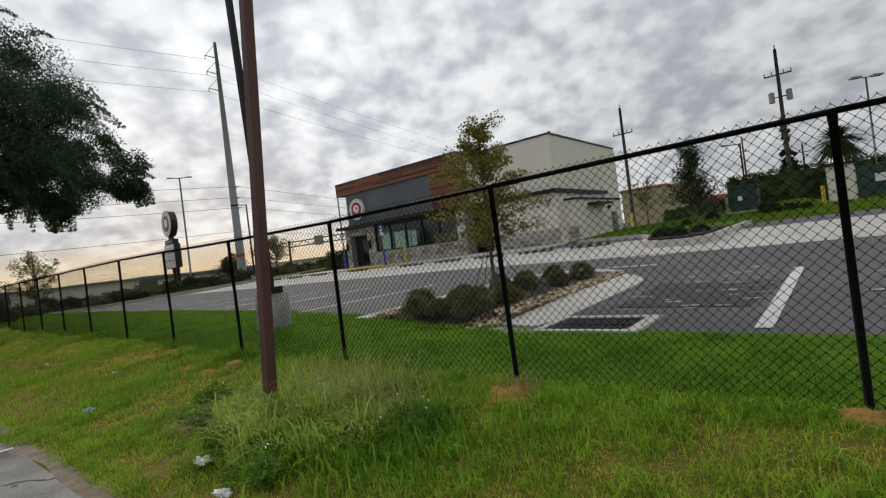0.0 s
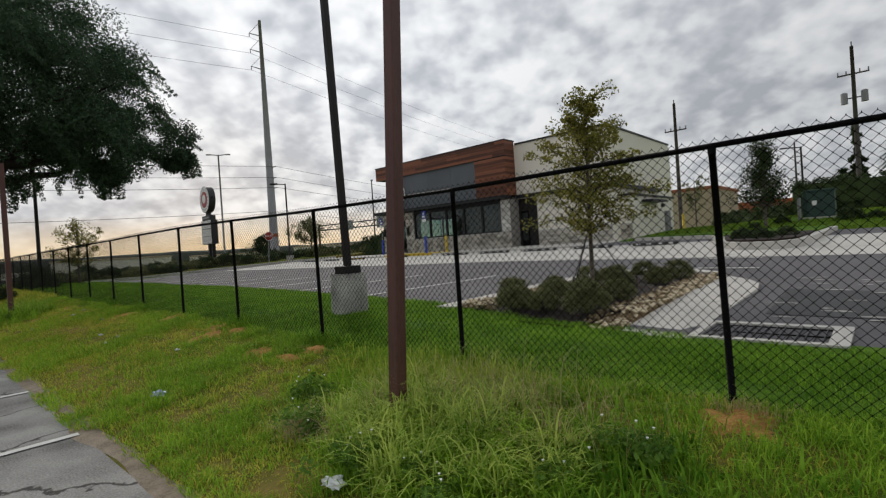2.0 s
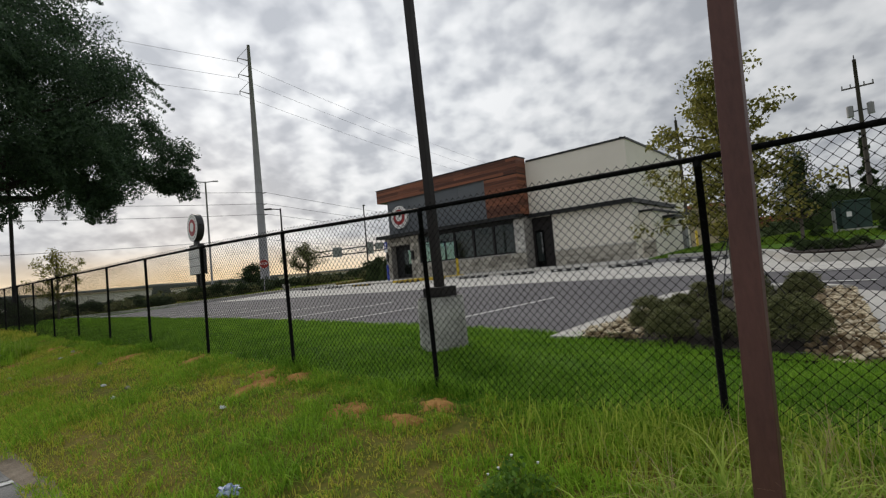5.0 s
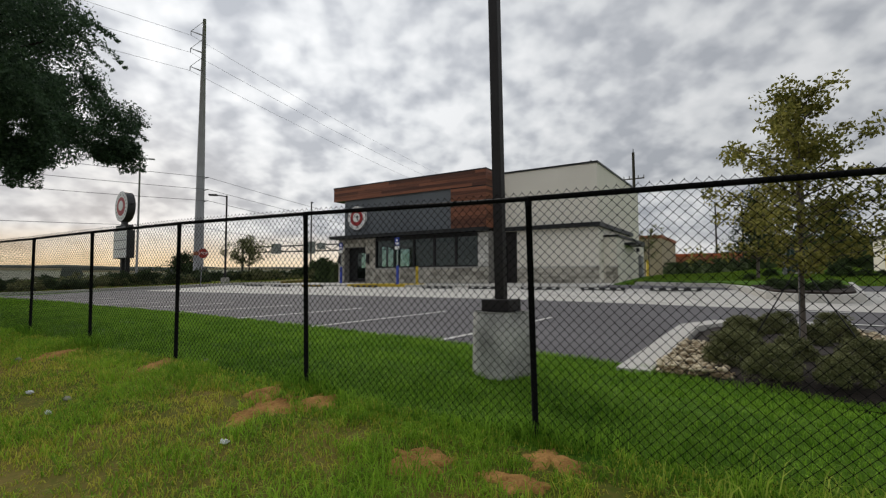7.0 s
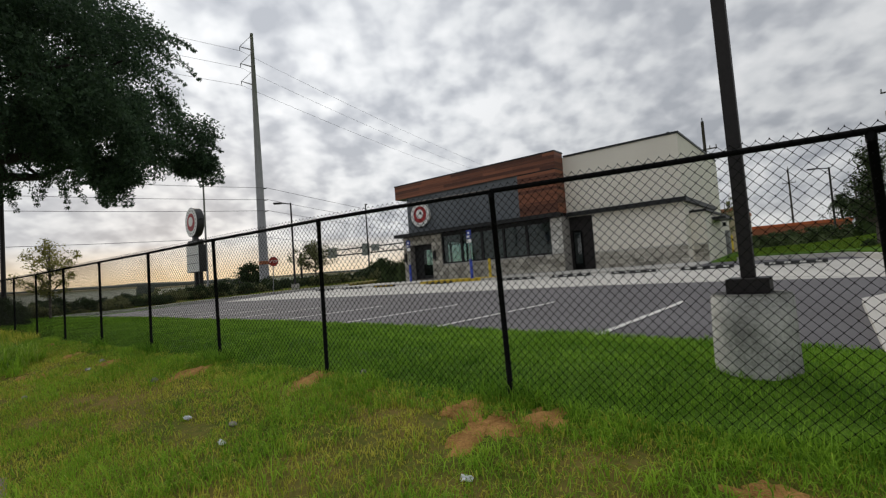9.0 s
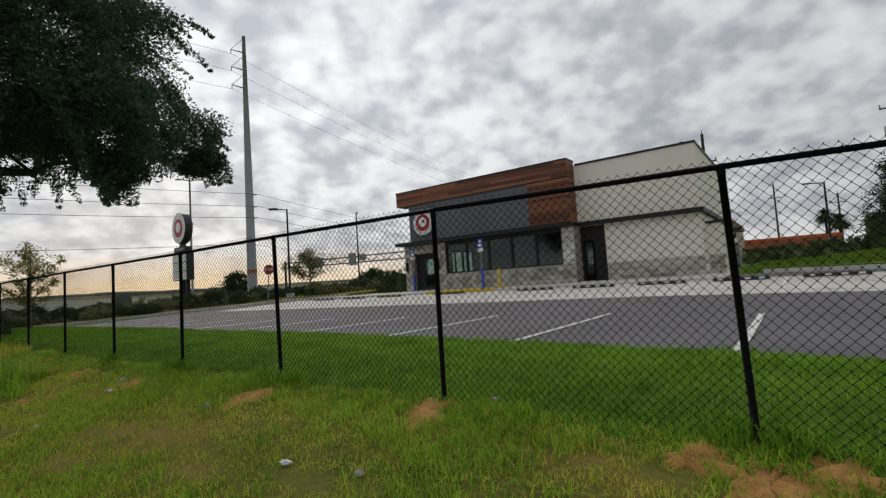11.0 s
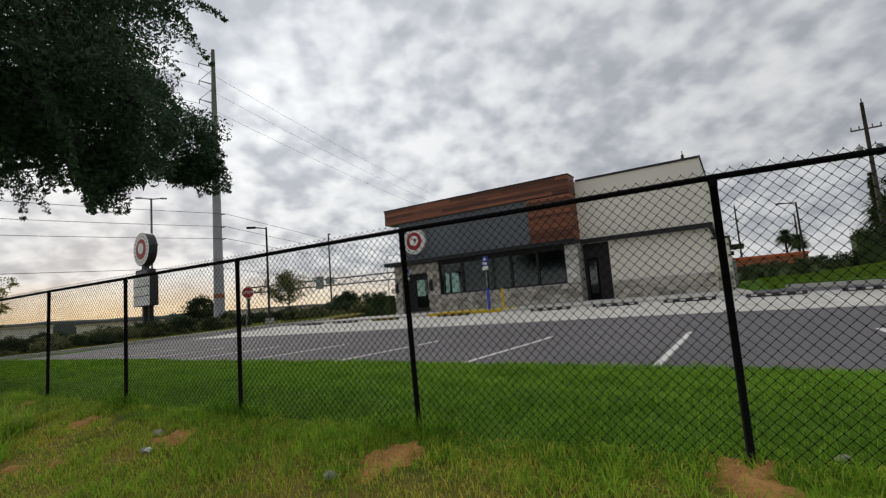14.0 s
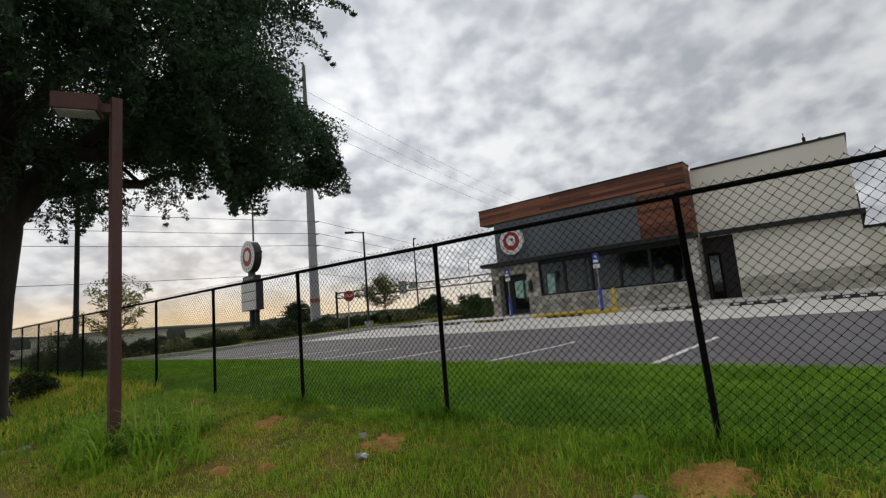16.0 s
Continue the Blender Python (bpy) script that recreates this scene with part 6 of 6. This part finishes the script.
# ---- grass ----
def blades(name, pts, height, width, lean, m, label, seed, curl=0.35):
    """Grass: each blade a bent tapering strip of two pieces."""
    rng = np.random.default_rng(seed)
    n = len(pts)
    h = height * rng.uniform(0.45, 1.25, n)
    a = rng.uniform(0, 2 * np.pi, n)
    w = width * rng.uniform(0.6, 1.3, n)
    side = np.stack([np.cos(a), np.sin(a), np.zeros(n)], 1)
    b = rng.uniform(0, 2 * np.pi, n)
    way = np.stack([np.cos(b), np.sin(b), np.zeros(n)], 1) * (lean * rng.uniform(0.1, 1.0, n))[:, None]
    up = np.array([0, 0, 1.0])
    p0 = pts - up * 0.015
    p1 = pts + (up * 0.55 + way * 0.35) * h[:, None]
    p2 = pts + (up * (1 - curl * np.linalg.norm(way, axis=1)[:, None]) + way) * h[:, None]
    s = side * w[:, None] / 2
    v = np.stack([p0 - s, p0 + s, p1 + s * 0.8, p1 - s * 0.8, p2], 1).reshape(-1, 3)
    i = np.arange(n)[:, None] * 5
    f = np.concatenate([i, i + 1, i + 2, i + 3, i + 3, i + 2, i + 4], 1).ravel()
    sizes = np.tile([4, 3], n)
    return from_arrays(name, v, f, sizes, m, "stuff", label, "grass")


def clear_of_patches(x, y, grow=1.0):
    ok = np.ones(len(x), bool)
    rng = np.random.default_rng(2)
    for cx, cy, rx, ry in PATCHES:
        d = ((x - cx) / (rx * grow)) ** 2 + ((y - cy) / (ry * grow)) ** 2
        ok &= (d > rng.uniform(0.0, 1.0, len(x)) ** 0.95) | (rng.uniform(0, 1, len(x)) < 0.14)
    return ok


def scatter(n, x0, x1, y0, y1, seed):
    """Even places on a strip of ground; y0 and y1 are numbers or follow x."""
    rng = np.random.default_rng(seed)
    x, y = rng.uniform(x0, x1, n), rng.uniform(0, 1, n)
    lo = y0(x) if callable(y0) else np.full(n, y0)
    hi = y1(x) if callable(y1) else np.full(n, y1)
    y = lo + (hi - lo) * y
    return x, y


def lay(x, y):
    return np.stack([x, y, land(x, y)], 1)


x, y = scatter(165000, -24, 7, -0.4, lambda x: lot_edge(x) + np.interp(x, [-6, -4], [0.10, -0.04]), 1)
tuft = np.array([noise.noise(Vector((p * 5.0, q * 5.0, 3))) + 0.6 * noise.noise(Vector((p * 1.3, q * 1.3, 6))) for p, q in zip(x, y)])
k = clear_of_patches(x, y)
x, y, tuft = x[k], y[k], tuft[k]
blades("lawn_grass", lay(x, y), np.interp(x, [-6, -3], [1.0, 0.8]) * (0.055 + 0.075 * np.clip(tuft + 0.35, 0, 1)), 0.0078, 1.7, "grass_lawn", "thick bright green lawn strip behind the fence", 11)
x, y = scatter(26000, -44, -24, -0.4, lambda x: lot_edge(x) + 0.10, 2)
blades("lawn_grass", lay(x, y), 0.13, 0.02, 0.7, "grass_lawn", "thick bright green lawn strip behind the fence", 12)
x, y = scatter(215000, -22, 7, VERGE_S - 0.05, 0.0, 3)
broad = np.array([noise.noise(Vector((p * 0.8, q * 1.1, 5))) for p, q in zip(x, y)])
tuft = np.array([noise.noise(Vector((p * 4.5, q * 4.5, 8))) for p, q in zip(x, y)])
pick = np.random.default_rng(77).uniform(0, 1, len(x))
thin = np.interp(x, [-9.5, -6.5, -4, -3], [0.26, 0.22, 0.15, 0.0]) * np.interp(y, [-1.0, -0.4], [1, 0.3])
k = clear_of_patches(x, y) & ((y > VERGE_S + 0.12) | (broad > 0.05)) & (np.random.default_rng(78).uniform(0, 1, len(x)) > thin * (1 + 0.9 * (broad < 0))) & (tuft + 0.5 * broad > -0.62 + 0.5 * (pick - 0.5))
x, y, broad, tuft, pick = x[k], y[k], broad[k], tuft[k], pick[k]
high = 0.045 + 0.06 * np.clip(broad + 0.4, 0, 1) + 0.13 * np.clip(tuft + 0.10, 0, 1)
yellow = pick < np.interp(x, [-13, -9, -5, 0], [0.68, 0.62, 0.36, 0.34]) - 0.75 * np.clip(broad + 0.8 * tuft, -0.5, 0.6)
for sel, m, label, seed in ((yellow, "grass_verge", "uneven yellowing grass of the verge", 13), (~yellow, "grass_tuft", "green grass tufts of the verge", 14)):
    blades("verge_grass", lay(x[sel], y[sel]), high[sel] * (0.8 if m == "grass_verge" else 1.05), 0.0082, 1.7, m, label, seed)
x, y = scatter(16000, -42, -22, VERGE_S, 0.0, 6)
blades("verge_grass", lay(x, y), 0.22, 0.02, 0.8, "grass_verge", "uneven yellowing grass of the verge", 15)


def weed_clump(cx, cy, rx, ry, n, h, m, label, seed, w=0.009, lean=1.0):
    rng = np.random.default_rng(seed)
    x, y = cx + rng.normal(0, rx, n), cy + rng.normal(0, ry, n)
    k = (y > VERGE_S + 0.1) & (y < 0.6)
    blades("weeds", lay(x[k], y[k]), h, w, lean, m, label, seed, 0.45)


def arched(name, x, y, height, width, reach, m, label, seed, cuts=5):
    """Long stems that rise and bow over: each a narrow strip of five pieces."""
    rng = np.random.default_rng(seed)
    n = len(x)
    base = lay(x, y)
    h, r = height * rng.uniform(0.5, 1.2, n), reach * rng.uniform(0.2, 1.2, n)
    a = rng.uniform(0, 2 * np.pi, n)
    way = np.stack([np.cos(a), np.sin(a), 0 * a], 1)
    side = np.stack([-np.sin(a), np.cos(a), 0 * a], 1) * (width * rng.uniform(0.6, 1.3, n))[:, None] / 2
    rows = []
    for j in range(cuts + 1):
        q = j / cuts
        c = base + way * (r * q ** 1.8)[:, None]
        c[:, 2] += h * (1.55 * q - 0.75 * q ** 2.6) - 0.02
        t = 1.0 - 0.85 * q
        rows += [c - side * t, c + side * t]
    v = np.stack(rows, 1).reshape(-1, 3)
    i = (np.arange(n) * 2 * (cuts + 1))[:, None]
    f = np.concatenate([np.concatenate([i + 2 * j, i + 2 * j + 1, i + 2 * j + 3, i + 2 * j + 2], 1) for j in range(cuts)], 1).ravel()
    return from_arrays(name, v, f, np.full(n * cuts, 4), m, "stuff", label, "grass")


def arched_clump(cx, cy, rx, ry, n, h, reach, m, label, seed, w=0.006):
    rng = np.random.default_rng(seed)
    x, y = cx + rng.normal(0, rx, n), cy + rng.normal(0, ry, n)
    k = (y > VERGE_S + 0.1) & (y < 0.6)
    arched("weeds", x[k], y[k], h, w, reach, m, label, seed)




def tufts(spots, per, h, reach, m, label, seed, w=0.008, spread=0.07):
    """Many small tussocks in one sheet of weeds: blades rise from each centre and bow outwards."""
    rng = np.random.default_rng(seed)
    c = np.repeat(np.asarray(spots, float), per, 0)
    x, y = c[:, 0] + rng.normal(0, spread, len(c)), c[:, 1] + rng.normal(0, spread, len(c))
    k = (y > VERGE_S + 0.1) & (np.hypot(x + 2.07, y + 1.31) > 0.09)
    scale = np.repeat(rng.uniform(0.55, 1.15, len(spots)), per)[k]
    arched("weeds", x[k], y[k], h * scale, w, reach * scale, m, label, seed)


def weed_spots(n, cx, cy, rx, ry, seed):
    rng = np.random.default_rng(seed)
    r, a = rng.uniform(0, 1, n) ** 0.6, rng.uniform(0, 2 * np.pi, n)
    return np.stack([cx + rx * r * np.cos(a), cy + ry * r * np.sin(a)], 1)


leaf_mat("weed_leaf", (0.050, 0.125, 0.016), (0.19, 0.33, 0.055), 0.1, 1.5, 0.3)
leaf_mat("grass_long", (0.130, 0.270, 0.022), (0.600, 0.700, 0.150), 0.06, 1.6)
tufts(weed_spots(70, -1.55, -1.35, 1.05, 0.62, 301), 42, 0.38, 0.36, "grass_long", "long arching weed stems round the brown post", 131, 0.017)
tufts(weed_spots(46, -1.35, -1.55, 1.0, 0.55, 302), 50, 0.26, 0.26, "grass_tuft", "green weeds round the brown post", 132, 0.016)
tufts(weed_spots(16, -1.7, -1.15, 1.0, 0.45, 303), 26, 0.36, 0.36, "straw", "pale dry stems in the weeds", 133, 0.006)
tufts(weed_spots(10, -2.75, -1.75, 0.45, 0.25, 304), 60, 0.20, 0.30, "straw", "dry tan grass beside the weeds", 135, 0.006)
arched_clump(-1.3, -0.85, 0.55, 0.28, 420, 0.50, 0.65, "straw", "long pale seed stems above the weeds", 136, 0.004)
arched_clump(-2.05, -1.42, 0.14, 0.12, 200, 0.20, 0.22, "straw", "dry brown stalks at the foot of the post", 137, 0.007)
tufts(weed_spots(40, -19.0, -1.45, 2.0, 0.75, 305), 26, 0.46, 0.55, "grass_tuft", "tall sprawling weeds round the lamp pole", 134, 0.024)
tufts(weed_spots(9, -18.9, -1.45, 1.0, 0.5, 306), 30, 0.60, 0.55, "grass_long", "tall pale weeds round the lamp pole", 140, 0.018)
weed_clump(-2.4, -0.4, 0.6, 0.25, 2200, 0.22, "grass_weed", "tall pale weeds along the fence", 34)
weed_clump(-0.6, -1.2, 0.5, 0.4, 1500, 0.20, "grass_lawn", "broad-leaved green weeds in the verge", 35, 0.018)
weed_clump(-23.5, -1.6, 1.4, 0.6, 5000, 0.22, "grass_lawn", "tall dark weeds under the oak", 37, 0.016)
arched_clump(0.15, -0.28, 0.20, 0.11, 420, 0.05, 0.10, "straw", "loose dry straw heaped at a fence post", 138, 0.005)
arched_clump(-10.1, -0.25, 0.14, 0.12, 160, 0.04, 0.09, "straw", "loose dry straw heaped at a fence post", 139, 0.005)
weed_clump(0.12, -0.12, 0.16, 0.06, 260, 0.12, "straw", "dry straw at the fence post", 38, 0.005)
for i, px in enumerate((-2.5, -5.0, -7.5, -12.5, -15.0, -17.5)):
    weed_clump(px, 0.0, 0.25, 0.06, 420, 0.22, "grass_lawn", "grass tuft at a fence post", 50 + i)

# low broad-leaved weeds and their small white flowers
def leafy_weed(x, y, r, n, seed):
    z = float(land(x, y))
    w = thing("broadleaf_weed", (x, y, z), "low broad-leaved dark green weed in the verge", "weed", "broad-leaved weeds")
    rng = random.Random(seed)
    cl = [(x + rng.gauss(0, r * 0.5), y + rng.gauss(0, r * 0.4), z + rng.uniform(0.03, 0.20), 0.10) for _ in range(n)]
    for c in cl[::3]:
        part("stem", tube([(x, y, z - 0.02), c[:3]], [0.004, 0.002], 4), "shrub_leaf", w)
    crown("foliage", w, cl, 30, 0.05, "weed_leaf", seed, slim=0.45, squash=0.6)
    for c in cl[::5]:
        part("flower_head", tube([(c[0], c[1], c[2] + 0.10), (c[0], c[1], c[2] + 0.112)], [0.004, 0.009], 6), "sign_white", w, "tiny white flower")


for i, (x, y, r) in enumerate(((-19.0, -1.7, 0.34), (-19.6, -1.3, 0.34), (-18.6, -1.35, 0.26), (-0.65, -1.45, 0.28), (-1.25, -1.85, 0.26), (-1.75, -1.95, 0.24), (-0.25, -1.05, 0.22), (-2.7, -1.75, 0.24), (-1.3, -1.1, 0.22), (-3.3, -1.3, 0.22), (-0.9, -2.05, 0.2))):
    leafy_weed(x, y, r, 16, 200 + i)

# coarse grass on the slope behind the lot
x, y = scatter(24000, -9, 9, 21.0, 36.0, 8)
k = (np.abs(x + 1.6) > 1.2) | (np.abs(y - 28.5) > 1.0)
blades("field_grass", lay(x[k], y[k]), 0.12, 0.04, 0.9, "grass_far", "green grass slope beyond the lot", 18)
x, y = scatter(26000, -58, -36, 4.0, 30.0, 9)
k = (x < -42.2 + np.clip(y - 12, 0, 9) * 0.8)
p = lay(x[k], y[k])
p[:, 2] = lot_z(p[:, 1]) + 0.10
blades("field_grass", p, 0.14, 0.05, 0.8, "grass_far", "rough grass of the roadside bed", 19)
